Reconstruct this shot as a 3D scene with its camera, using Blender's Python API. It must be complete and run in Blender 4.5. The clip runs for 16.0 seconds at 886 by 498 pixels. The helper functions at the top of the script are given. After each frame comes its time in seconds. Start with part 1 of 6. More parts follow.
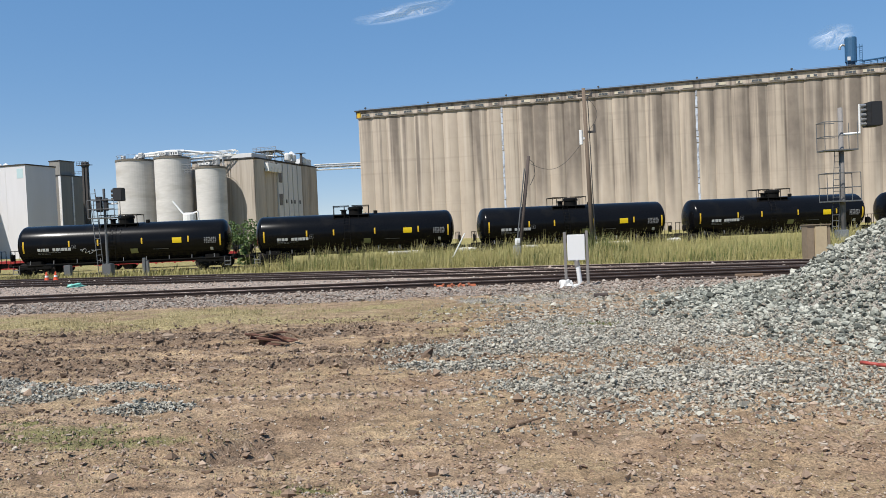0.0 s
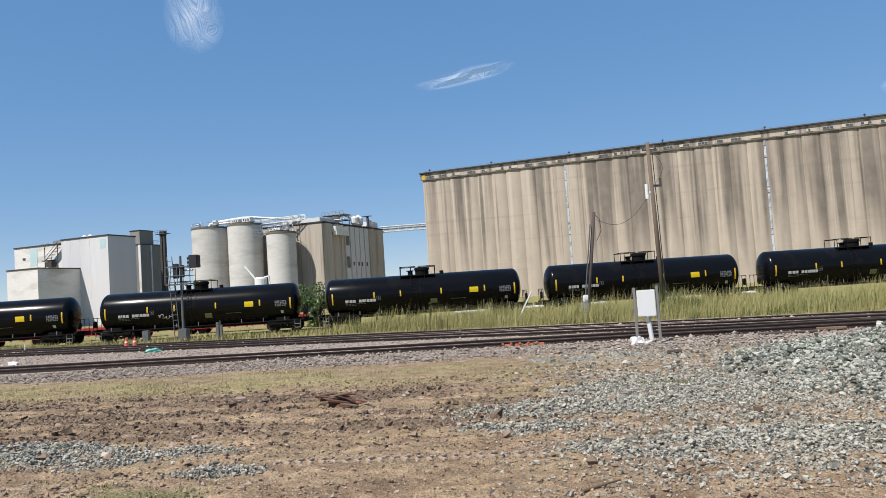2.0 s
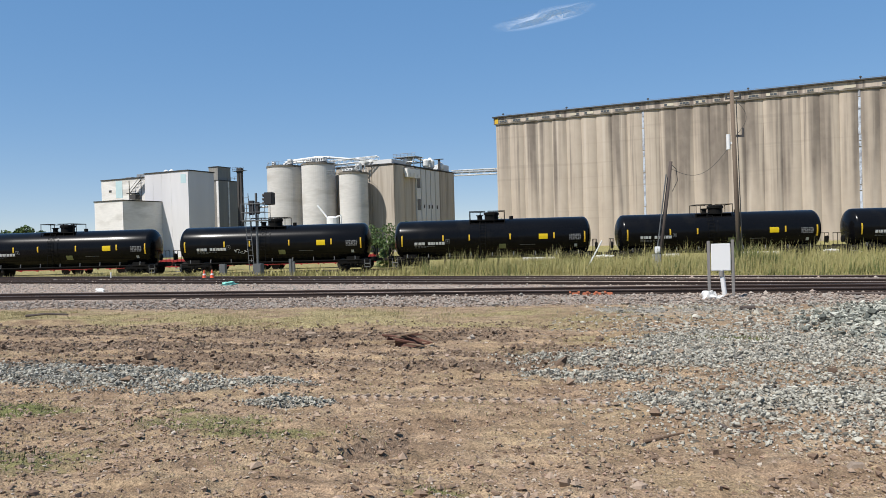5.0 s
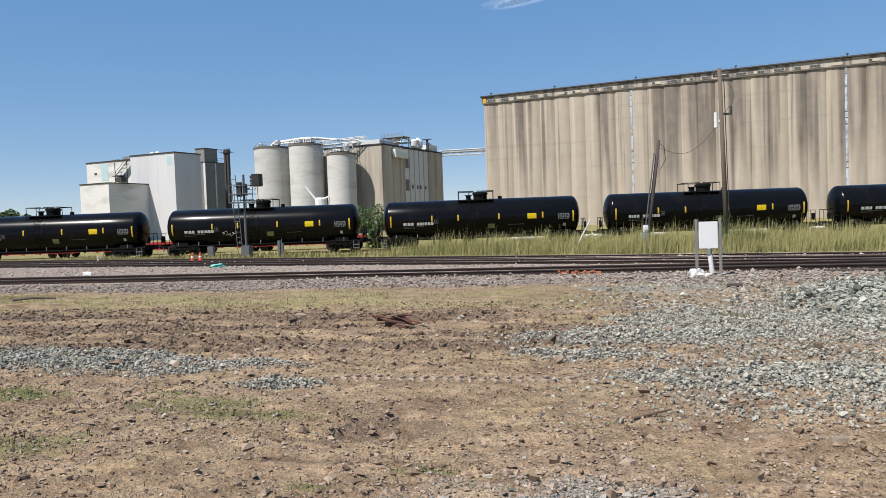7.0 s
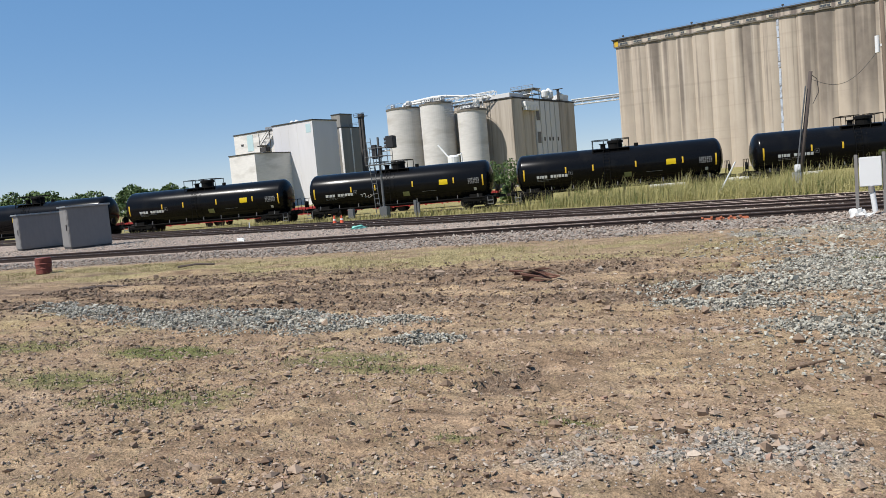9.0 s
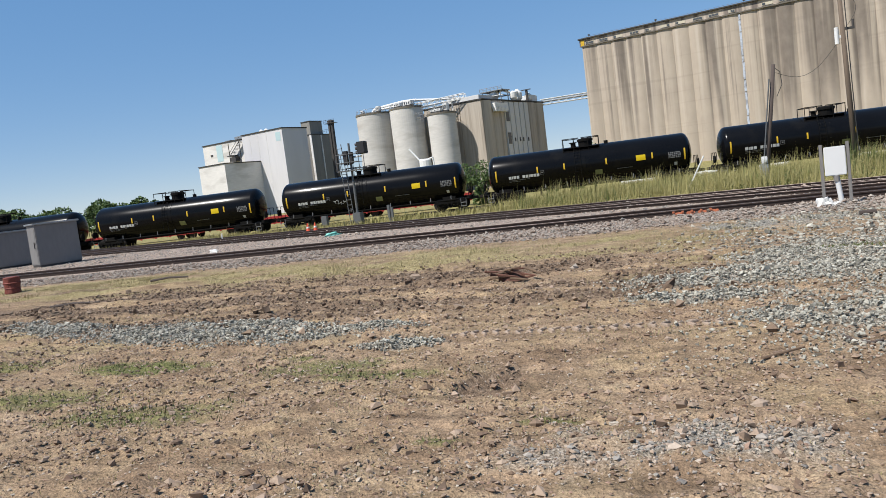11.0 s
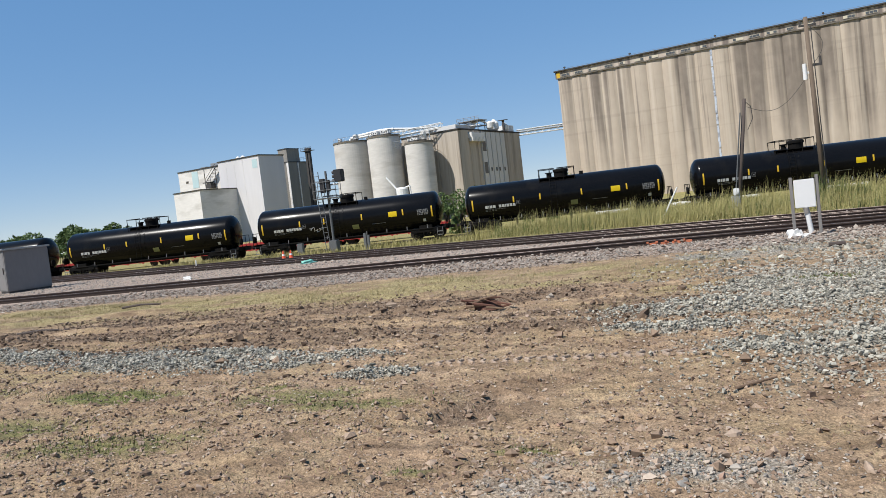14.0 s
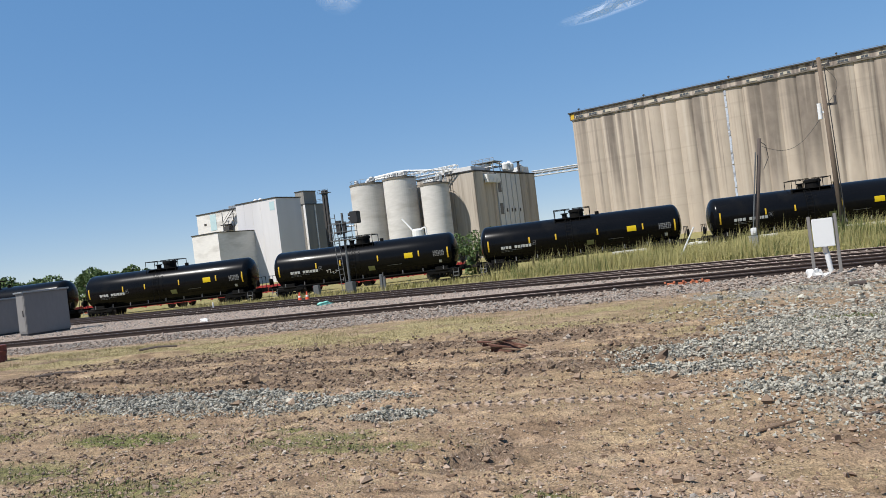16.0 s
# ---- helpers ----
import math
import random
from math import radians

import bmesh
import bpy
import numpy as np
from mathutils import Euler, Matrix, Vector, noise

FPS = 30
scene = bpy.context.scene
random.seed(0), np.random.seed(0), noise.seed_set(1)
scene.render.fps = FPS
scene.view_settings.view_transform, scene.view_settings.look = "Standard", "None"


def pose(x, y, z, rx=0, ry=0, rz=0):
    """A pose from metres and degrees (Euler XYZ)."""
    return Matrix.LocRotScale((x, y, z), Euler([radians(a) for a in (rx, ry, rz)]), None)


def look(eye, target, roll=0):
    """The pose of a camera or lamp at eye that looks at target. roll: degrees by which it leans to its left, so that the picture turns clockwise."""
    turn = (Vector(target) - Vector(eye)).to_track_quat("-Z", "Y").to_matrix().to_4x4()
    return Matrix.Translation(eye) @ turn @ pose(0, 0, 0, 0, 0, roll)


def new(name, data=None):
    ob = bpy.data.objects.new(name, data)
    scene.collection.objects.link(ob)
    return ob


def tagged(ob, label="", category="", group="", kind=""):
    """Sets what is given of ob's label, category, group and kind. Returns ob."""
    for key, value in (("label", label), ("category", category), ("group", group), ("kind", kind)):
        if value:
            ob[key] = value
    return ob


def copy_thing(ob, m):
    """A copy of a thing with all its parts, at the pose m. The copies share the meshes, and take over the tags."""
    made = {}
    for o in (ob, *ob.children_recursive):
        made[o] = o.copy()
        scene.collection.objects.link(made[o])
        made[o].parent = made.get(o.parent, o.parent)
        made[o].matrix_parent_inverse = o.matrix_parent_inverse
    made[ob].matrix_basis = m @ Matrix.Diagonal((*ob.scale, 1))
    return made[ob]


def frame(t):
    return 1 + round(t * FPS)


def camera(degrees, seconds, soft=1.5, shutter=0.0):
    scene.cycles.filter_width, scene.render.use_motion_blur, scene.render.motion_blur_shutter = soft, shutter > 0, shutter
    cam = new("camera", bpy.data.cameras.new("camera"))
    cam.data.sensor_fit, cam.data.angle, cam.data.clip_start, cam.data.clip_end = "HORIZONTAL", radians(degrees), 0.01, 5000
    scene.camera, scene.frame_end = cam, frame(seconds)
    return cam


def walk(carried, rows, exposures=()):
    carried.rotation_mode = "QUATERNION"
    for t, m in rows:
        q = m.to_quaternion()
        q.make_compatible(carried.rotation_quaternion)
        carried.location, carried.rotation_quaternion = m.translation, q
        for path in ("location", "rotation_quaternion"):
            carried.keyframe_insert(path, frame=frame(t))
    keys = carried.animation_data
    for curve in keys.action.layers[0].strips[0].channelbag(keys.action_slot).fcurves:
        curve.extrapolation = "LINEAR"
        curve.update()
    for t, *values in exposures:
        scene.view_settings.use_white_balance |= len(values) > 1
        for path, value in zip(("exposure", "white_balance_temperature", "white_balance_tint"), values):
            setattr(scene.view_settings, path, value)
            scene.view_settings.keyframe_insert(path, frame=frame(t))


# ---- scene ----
cam = camera(60.15, 16.0, soft=0.5)
EYE = 1.6
# seconds, yaw, pitch, roll: one person standing and turning on the spot
TURNS = [
    (0, -0.14, -1.36, 2.50), (0.5, 0.60, -0.87, 2.54), (1, 1.93, 0.26, 3.72), (1.5, 4.06, 3.27, 4.25),
    (2, 4.83, 3.34, 3.78), (2.5, 1.74, 0.44, 2.37), (3, 3.02, -1.04, 1.60), (3.5, 5.63, -1.15, 1.26),
    (4, 8.67, -0.86, 1.65), (4.2, 10.35, -0.79, 1.96), (6.3, 8.48, -0.37, 0.67), (6.5, 8.05, -0.84, 0.94),
    (7, 9.14, -2.07, 2.06), (7.5, 12.02, -2.50, 2.16), (8, 15.01, -2.16, 1.51), (8.5, 18.76, -2.91, 2.88),
    (9, 19.09, -4.83, 5.12), (9.2, 18.43, -5.08, 5.68), (11.5, 16.01, -4.59, 8.05), (12, 12.10, -4.76, 8.16),
    (12.5, 8.83, -4.31, 8.24), (13, 12.63, -3.28, 7.67), (13.5, 15.86, -3.47, 6.90), (14, 15.28, -2.87, 6.59),
    (14.5, 14.02, -0.68, 6.37), (15, 14.80, 0.21, 6.75), (15.5, 16.17, 0.03, 7.14), (16, 16.47, 0.34, 6.86),
]
walk(cam, [(t, pose(0, 0, EYE, 90 + p, r, w)) for t, w, p, r in TURNS])

# ---------------------------------------------------------------- light
SUN = Vector((-0.37, -0.44, 0.82)).normalized()
world = bpy.data.worlds.new("sky")
scene.world = world
world.use_nodes = True
wn = world.node_tree
sky = wn.nodes.new("ShaderNodeTexSky")
sky.sky_type = "NISHITA"
sky.sun_disc = False
sky.sun_elevation = math.asin(SUN.z)
sky.sun_rotation = math.atan2(SUN.x, SUN.y)
sky.altitude = 3500
sky.air_density, sky.dust_density, sky.ozone_density = 1.0, 0.1, 1.6
haze = wn.nodes.new("ShaderNodeGamma")
haze.inputs[1].default_value = 0.32
rich = wn.nodes.new("ShaderNodeHueSaturation")
rich.inputs["Saturation"].default_value = 2.4
wn.links.new(sky.outputs[0], haze.inputs[0])
wn.links.new(haze.outputs[0], rich.inputs["Color"])
tint = wn.nodes.new("ShaderNodeVectorMath")
tint.operation = "MULTIPLY"
tint.inputs[1].default_value = (0.965, 0.985, 1.085)
wn.links.new(rich.outputs[0], tint.inputs[0])
wn.links.new(tint.outputs[0], wn.nodes["Background"].inputs[0])
wn.nodes["Background"].inputs[1].default_value = 0.256
sun = new("sun", bpy.data.lights.new("sun", "SUN"))
sun.data.energy, sun.data.angle, sun.data.color = 4.8, radians(0.5), (1.0, 0.955, 0.9)
sun.matrix_basis = look(SUN * 200, (0, 0, 0))
scene.view_settings.exposure = 0.5

# ---------------------------------------------------------------- materials


def material(name, color, rough=0.8, metal=0.0, vary=0.25, scale=2.0, grain=30.0, bump=0.2, stretch=(1, 1, 1), stain=None,
             stain_scale=0.6, stain_at=0.55, world_space=False, spec=0.5, stain_rand=0.0):
    """A surface with variation at two scales, an optional second stain colour and a fine relief."""
    m = bpy.data.materials.new(name)
    m.use_nodes = True
    n, link = m.node_tree.nodes, m.node_tree.links.new
    bsdf = n["Principled BSDF"]
    if world_space:
        src = n.new("ShaderNodeNewGeometry").outputs["Position"]
    else:
        src = n.new("ShaderNodeTexCoord").outputs["Object"]
    mp = n.new("ShaderNodeMapping")
    mp.inputs["Scale"].default_value = stretch
    link(src, mp.inputs[0])
    big, small = n.new("ShaderNodeTexNoise"), n.new("ShaderNodeTexNoise")
    big.inputs["Scale"].default_value, small.inputs["Scale"].default_value = scale, grain
    big.inputs["Detail"].default_value = 5
    small.inputs["Detail"].default_value = 3
    link(mp.outputs[0], big.inputs[0])
    link(mp.outputs[0], small.inputs[0])
    add = n.new("ShaderNodeMath")
    add.operation = "ADD"
    link(big.outputs[0], add.inputs[0])
    link(small.outputs[0], add.inputs[1])
    info = n.new("ShaderNodeObjectInfo")
    rnd = n.new("ShaderNodeMath")
    rnd.operation = "MULTIPLY_ADD"
    rnd.inputs[1].default_value, rnd.inputs[2].default_value = 0.3, -0.15
    link(info.outputs["Random"], rnd.inputs[0])
    add2 = n.new("ShaderNodeMath")
    add2.operation = "ADD"
    link(add.outputs[0], add2.inputs[0])
    link(rnd.outputs[0], add2.inputs[1])
    ramp = n.new("ShaderNodeMapRange")
    ramp.inputs[1].default_value, ramp.inputs[2].default_value = 0.5, 1.5
    ramp.inputs[3].default_value, ramp.inputs[4].default_value = 1 - vary, 1 + vary
    link(add2.outputs[0], ramp.inputs[0])
    col = n.new("ShaderNodeVectorMath")
    col.operation = "SCALE"
    col.inputs[0].default_value = color
    link(ramp.outputs[0], col.inputs[3])
    out = col.outputs[0]
    if stain:
        st = n.new("ShaderNodeTexNoise")
        st.inputs["Scale"].default_value = stain_scale
        st.inputs["Detail"].default_value = 4
        link(mp.outputs[0], st.inputs[0])
        r = n.new("ShaderNodeMapRange")
        r.inputs[1].default_value, r.inputs[2].default_value = stain_at, stain_at + 0.14
        lift = n.new("ShaderNodeMath")
        lift.operation = "MULTIPLY_ADD"
        lift.inputs[1].default_value = stain_rand
        link(rnd.outputs[0], lift.inputs[0])
        link(st.outputs[0], lift.inputs[2])
        link(lift.outputs[0], r.inputs[0])
        mx = n.new("ShaderNodeMix")
        mx.data_type = "RGBA"
        mx.inputs[7].default_value = (*stain, 1)
        link(r.outputs[0], mx.inputs[0])
        link(out, mx.inputs[6])
        out = mx.outputs[2]
    link(out, bsdf.inputs["Base Color"])
    bsdf.inputs["Roughness"].default_value = rough
    bsdf.inputs["Metallic"].default_value = metal
    bsdf.inputs["Specular IOR Level"].default_value = spec
    if bump:
        b = n.new("ShaderNodeBump")
        b.inputs["Strength"].default_value = bump
        b.inputs["Distance"].default_value = 0.02
        link(small.outputs[0], b.inputs["Height"])
        link(b.outputs[0], bsdf.inputs["Normal"])
    return m


def stone_material(name, colors, rough=0.85):
    """Loose stones: every piece of the mesh takes its own shade between the given colours."""
    m = bpy.data.materials.new(name)
    m.use_nodes = True
    n, link = m.node_tree.nodes, m.node_tree.links.new
    bsdf = n["Principled BSDF"]
    geo, info = n.new("ShaderNodeNewGeometry"), n.new("ShaderNodeObjectInfo")
    add = n.new("ShaderNodeMath")
    add.operation = "ADD"
    link(geo.outputs["Random Per Island"], add.inputs[0])
    link(info.outputs["Random"], add.inputs[1])
    fr = n.new("ShaderNodeMath")
    fr.operation = "FRACT"
    link(add.outputs[0], fr.inputs[0])
    ramp = n.new("ShaderNodeValToRGB")
    el = ramp.color_ramp.elements
    while len(el) < len(colors):
        el.new(0.5)
    for i, c in enumerate(colors):
        el[i].position = i / (len(colors) - 1)
        el[i].color = (*c, 1)
    link(fr.outputs[0], ramp.inputs[0])
    tex = n.new("ShaderNodeTexNoise")
    tex.inputs["Scale"].default_value = 60
    link(geo.outputs["Position"], tex.inputs[0])
    r = n.new("ShaderNodeMapRange")
    r.inputs[3].default_value, r.inputs[4].default_value = 0.7, 1.3
    link(tex.outputs[0], r.inputs[0])
    mul = n.new("ShaderNodeVectorMath")
    mul.operation = "SCALE"
    link(ramp.outputs[0], mul.inputs[0])
    link(r.outputs[0], mul.inputs[3])
    link(mul.outputs[0], bsdf.inputs["Base Color"])
    bsdf.inputs["Roughness"].default_value = rough
    bsdf.inputs["Specular IOR Level"].default_value = 0.3
    return m


M = {
    "concrete": material("stained_concrete", (0.406, 0.3442, 0.2771), 0.9, vary=0.24, scale=0.5, grain=2.2, bump=0.15, stretch=(1, 1, 0.016),
                         stain=(0.1527, 0.1252, 0.1058), stain_scale=0.66, stain_at=0.51, world_space=True, stain_rand=0.6),
    "concrete_dark": material("weathered_concrete", (0.125, 0.11, 0.0887), 0.9, vary=0.3, scale=0.6, grain=4, stretch=(1, 1, 0.2), world_space=True),
    "silo": material("grey_silo_concrete", (0.4816, 0.4644, 0.4343), 0.9, vary=0.15, scale=0.55, grain=2.5, stretch=(0.28, 0.28, 1.15), world_space=True,
                     stain=(0.3784, 0.3526, 0.3182), stain_scale=0.3, stain_at=0.54),
    "work": material("brown_concrete", (0.3949, 0.3464, 0.2868), 0.9, vary=0.22, scale=0.4, grain=2.5, stretch=(1, 1, 0.05), world_space=True,
                     stain=(0.1639, 0.1341, 0.1043), stain_scale=0.5, stain_at=0.56),
    "panel": material("pale_metal_cladding", (0.4917, 0.4917, 0.4843), 0.6, vary=0.1, scale=0.4, grain=3, stretch=(1, 1, 0.1), world_space=True),
    "white_wall": material("white_painted_wall", (0.54, 0.53, 0.53), 0.8, vary=0.05, scale=0.3, grain=1.2, stretch=(1, 1, 0.15), world_space=True,
                           stain=(0.50, 0.49, 0.49), stain_scale=0.12, stain_at=0.5),
    "plaster": material("aged_plaster_wall", (0.60, 0.58, 0.545), 0.85, vary=0.12, scale=0.3, grain=2, world_space=True, stretch=(0.4, 0.4, 1.4),
                        stain=(0.42, 0.40, 0.365), stain_scale=0.22, stain_at=0.52),
    "grey_tower": material("grey_tower_concrete", (0.1937, 0.1825, 0.1602), 0.9, vary=0.18, scale=0.3, grain=2, stretch=(1, 1, 0.1), world_space=True),
    "pale_blue": material("faded_blue_patch", (0.3725, 0.4917, 0.5066), 0.8, vary=0.08, scale=0.5, world_space=True),
    "roof": material("dark_roof_edge", (0.0447, 0.041, 0.0372), 0.9, vary=0.3, scale=1, grain=6),
    "steel_white": material("white_painted_steel", (0.62, 0.62, 0.60), 0.55, vary=0.08, scale=1, grain=8, bump=0.05),
    "steel_grey": material("galvanised_steel", (0.3129, 0.3203, 0.3203), 0.45, metal=0.6, vary=0.15, scale=3, grain=20, bump=0.05),
    "steel_mid": material("weathered_signal_steel", (0.1118, 0.1155, 0.1155), 0.6, metal=0.3, vary=0.2, scale=3, grain=20, bump=0.05),
    "steel_dark": material("dark_steel", (0.041, 0.0372, 0.035), 0.7, vary=0.3, scale=3, grain=20),
    "blue": material("blue_painted_steel", (0.0261, 0.0894, 0.1788), 0.5, vary=0.15, scale=1, grain=8),
    "window_cream": material("faded_cream_windows", (0.46, 0.415, 0.31), 0.6, vary=0.2, scale=0.4, grain=4, bump=0.05, world_space=True),
    "glass": material("dusty_window_glass", (0.0745, 0.0782, 0.0819), 0.25, vary=0.3, scale=0.8, grain=4, bump=0),
    "tank": material("black_tank_enamel", (0.0045, 0.0045, 0.005), 0.2, vary=0.25, scale=0.5, grain=9, bump=0.008, spec=0.15,
                     stain=(0.008, 0.0075, 0.007), stain_scale=0.8, stain_at=0.55),
    "black_steel": material("grimy_black_steel", (0.006, 0.0056, 0.0052), 0.8, vary=0.3, scale=3, grain=20, spec=0.12),
    "wheel": material("rusty_wheel_steel", (0.018, 0.014, 0.012), 0.75, metal=0.3, vary=0.3, scale=4, grain=25),
    "yellow": material("yellow_reflective_tape", (0.5364, 0.3352, 0.0149), 0.5, vary=0.1, scale=4, grain=20, bump=0),
    "yellow_panel": material("yellow_placard", (0.596, 0.4172, 0), 0.5, vary=0.06, scale=4, grain=20, bump=0),
    "olive": material("faded_olive_panel", (0.1862, 0.1937, 0.0745), 0.6, vary=0.2, scale=4, grain=20, bump=0),
    "stencil": material("white_stencil_paint", (0.5066, 0.5066, 0.4917), 0.6, vary=0.12, scale=6, grain=30, bump=0),
    "stencil_grey": material("grey_stencil_paint", (0.149, 0.149, 0.149), 0.6, vary=0.2, scale=6, grain=30, bump=0),
    "rail": material("rusty_rail_steel", (0.041, 0.0261, 0.0201), 0.65, metal=0.3, vary=0.3, scale=2, grain=25),
    "rail_shine": material("worn_rail_head", (0.1192, 0.0969, 0.0857), 0.4, metal=0.7, vary=0.2, scale=2, grain=25, bump=0.05),
    "tie": material("creosoted_timber", (0.0462, 0.0343, 0.0268), 0.9, vary=0.4, scale=3, grain=25, stretch=(1, 6, 6)),
    "wood_pole": material("weathered_pole_wood", (0.1118, 0.0834, 0.0596), 0.9, vary=0.3, scale=2, grain=14, stretch=(6, 6, 0.4)),
    "wood_dark": material("dark_pole_wood", (0.0633, 0.0484, 0.041), 0.9, vary=0.3, scale=2, grain=14, stretch=(6, 6, 0.4)),
    "wood_debris": material("dry_wood_debris", (0.1416, 0.0931, 0.0596), 0.95, vary=0.4, scale=6, grain=40, bump=0.5),
    "bark_red": material("reddish_broken_wood", (0.1118, 0.0507, 0.0335), 0.95, vary=0.45, scale=8, grain=40, bump=0.5),
    "sign_white": material("white_sign_panel", (0.6109, 0.6109, 0.596), 0.5, vary=0.03, scale=2, grain=8, bump=0.02),
    "post_grey": material("grey_weathered_post", (0.1788, 0.1676, 0.1565), 0.8, vary=0.25, scale=3, grain=18, stretch=(4, 4, 0.5)),
    "cabinet": material("grey_metal_cabinet", (0.1676, 0.1602, 0.1527), 0.6, vary=0.12, scale=1, grain=8, bump=0.05, stretch=(1, 1, 0.3)),
    "beige": material("beige_cabinet_paint", (0.3725, 0.298, 0.1862), 0.7, vary=0.12, scale=2, grain=10),
    "brown_board": material("brown_cabinet_board", (0.1862, 0.1416, 0.0931), 0.8, vary=0.2, scale=2, grain=10),
    "signal_black": material("black_signal_hood", (0.012, 0.012, 0.013), 0.6, vary=0.2, scale=4, grain=20),
    "orange": material("orange_cone_plastic", (0.6332, 0.0894, 0.0298), 0.5, vary=0.1, scale=5, grain=20, bump=0),
    "orange_dull": material("orange_marking_paint", (0.4098, 0.1267, 0.0596), 0.8, vary=0.3, scale=6, grain=30),
    "tarp": material("mint_green_plastic", (0.1788, 0.4619, 0.3725), 0.5, vary=0.15, scale=6, grain=20),
    "white_plastic": material("crumpled_white_plastic", (0.5513, 0.5438, 0.5215), 0.5, vary=0.15, scale=10, grain=30),
    "rust_red": material("rust_red_drum", (0.149, 0.0335, 0.0223), 0.75, vary=0.35, scale=6, grain=30),
    "hose": material("red_rubber_hose", (0.3129, 0.0559, 0.041), 0.6, vary=0.2, scale=8, grain=40),
    "red": material("red_painted_steel", (0.3278, 0.0261, 0.0223), 0.55, vary=0.2, scale=2, grain=10),
    "bark": material("tree_bark", (0.0745, 0.0596, 0.0447), 0.95, vary=0.35, scale=4, grain=30),
    "wire": material("black_cable", (0.02, 0.02, 0.02), 0.7, vary=0.1, bump=0),
    "leaf": stone_material("tree_leaves", [(0.0447, 0.0782, 0.0223), (0.0782, 0.1229, 0.0372), (0.1192, 0.1602, 0.0559)], 0.7),
    "ballast": stone_material("grey_ballast", [(0.09, 0.085, 0.070), (0.18, 0.171, 0.143), (0.27, 0.257, 0.214), (0.35, 0.334, 0.279), (0.42, 0.40, 0.336), (0.26, 0.218, 0.162)]),
    "pink": stone_material("pinkish_track_ballast", [(0.1192, 0.0894, 0.0685), (0.2309, 0.1788, 0.1416), (0.298, 0.2421, 0.1974), (0.2012, 0.1862, 0.1639), (0.3427, 0.2943, 0.2459)]),
    "pile_stone": stone_material("green_grey_pile_stone", [(0.045, 0.048, 0.04), (0.12, 0.125, 0.105), (0.21, 0.215, 0.18), (0.31, 0.31, 0.26), (0.42, 0.415, 0.352)]),
    "pale_clay": material("pale_dry_clay", (0.3501, 0.2682, 0.2012), 0.95, vary=0.3, scale=8, grain=60, bump=0.4),
    "blue_stone": stone_material("grey_broken_stones", [(0.124, 0.114, 0.102), (0.222, 0.206, 0.184), (0.33, 0.292, 0.247), (0.387, 0.323, 0.259), (0.288, 0.209, 0.157)]),
    "clod": stone_material("clay_clods", [(0.1267, 0.0834, 0.0574), (0.2012, 0.1416, 0.0983), (0.2682, 0.1952, 0.1401), (0.3278, 0.2496, 0.1862)], 0.95),
    # a darker set of clay tones, one picked at random per clod
    "clod_dark": stone_material("damp_soil_clods", [(0.0745, 0.0492, 0.0335), (0.1416, 0.0983, 0.067), (0.2086, 0.1527, 0.1065), (0.2757, 0.2071, 0.149)], 0.95),
    "pebble": stone_material("pale_pebbles", [(0.2138, 0.1624, 0.1199), (0.3256, 0.2652, 0.2056), (0.4112, 0.3598, 0.2913), (0.2913, 0.1885, 0.1371), (0.1281, 0.0857, 0.0603)]),
    "dry_grass": stone_material("dry_yellow_grass", [(0.2235, 0.1788, 0.0894), (0.3129, 0.257, 0.1416), (0.1862, 0.1751, 0.0745), (0.3576, 0.298, 0.1862)], 0.9),
    "tall_grass": stone_material("tall_summer_grass", [(0.203, 0.178, 0.0608), (0.293, 0.253, 0.111), (0.147, 0.147, 0.0405), (0.316, 0.282, 0.132), (0.214, 0.193, 0.0633)], 0.9),
    "green_grass": stone_material("green_grass_tufts", [(0.0522, 0.0782, 0.0223), (0.0894, 0.1118, 0.0335), (0.1416, 0.1341, 0.0522)], 0.9),
}

# ---------------------------------------------------------------- mesh helpers


def thing(name, x=0, y=0, z=0, turn=0, label="", category="", group="", kind=""):
    ob = new(name)
    ob.matrix_basis = pose(x, y, z, 0, 0, turn)
    return tagged(ob, label, category, group, kind)


def part(name, bm, mat, parent=None, label="", smooth=False):
    """Link a bmesh as one mesh object under a thing or a part."""
    me = bpy.data.meshes.new(name)
    bm.to_mesh(me)
    bm.free()
    me.materials.append(M[mat])
    if smooth:
        me.shade_smooth()
    ob = new(name, me)
    if parent:
        ob.parent = parent
    return tagged(ob, label)


def again(ob, m):
    """One more piece on the same mesh, under the same parent."""
    c = new(ob.name.split(".")[0], ob.data)
    c.parent = ob.parent
    c.matrix_basis = m
    return c


def box(bm, x0, x1, y0, y1, z0, z1, bevel=0.0, m=None):
    r = bmesh.ops.create_cube(bm, size=1.0)
    mat = Matrix.LocRotScale(((x0 + x1) / 2, (y0 + y1) / 2, (z0 + z1) / 2), None, (x1 - x0, y1 - y0, z1 - z0))
    bmesh.ops.transform(bm, matrix=(m @ mat) if m else mat, verts=r["verts"])
    if bevel:
        es = {e for v in r["verts"] for e in v.link_edges}
        bmesh.ops.bevel(bm, geom=list(es), offset=bevel, segments=2, affect="EDGES")
    return bm


def rod(bm, p, q, r0, r1=None, n=8, caps=True):
    p, q = Vector(p), Vector(q)
    d = q - p
    m = Matrix.Translation((p + q) / 2) @ d.to_track_quat("Z", "Y").to_matrix().to_4x4()
    bmesh.ops.create_cone(bm, cap_ends=caps, segments=n, radius1=r0, radius2=r0 if r1 is None else r1, depth=d.length, matrix=m)
    return bm


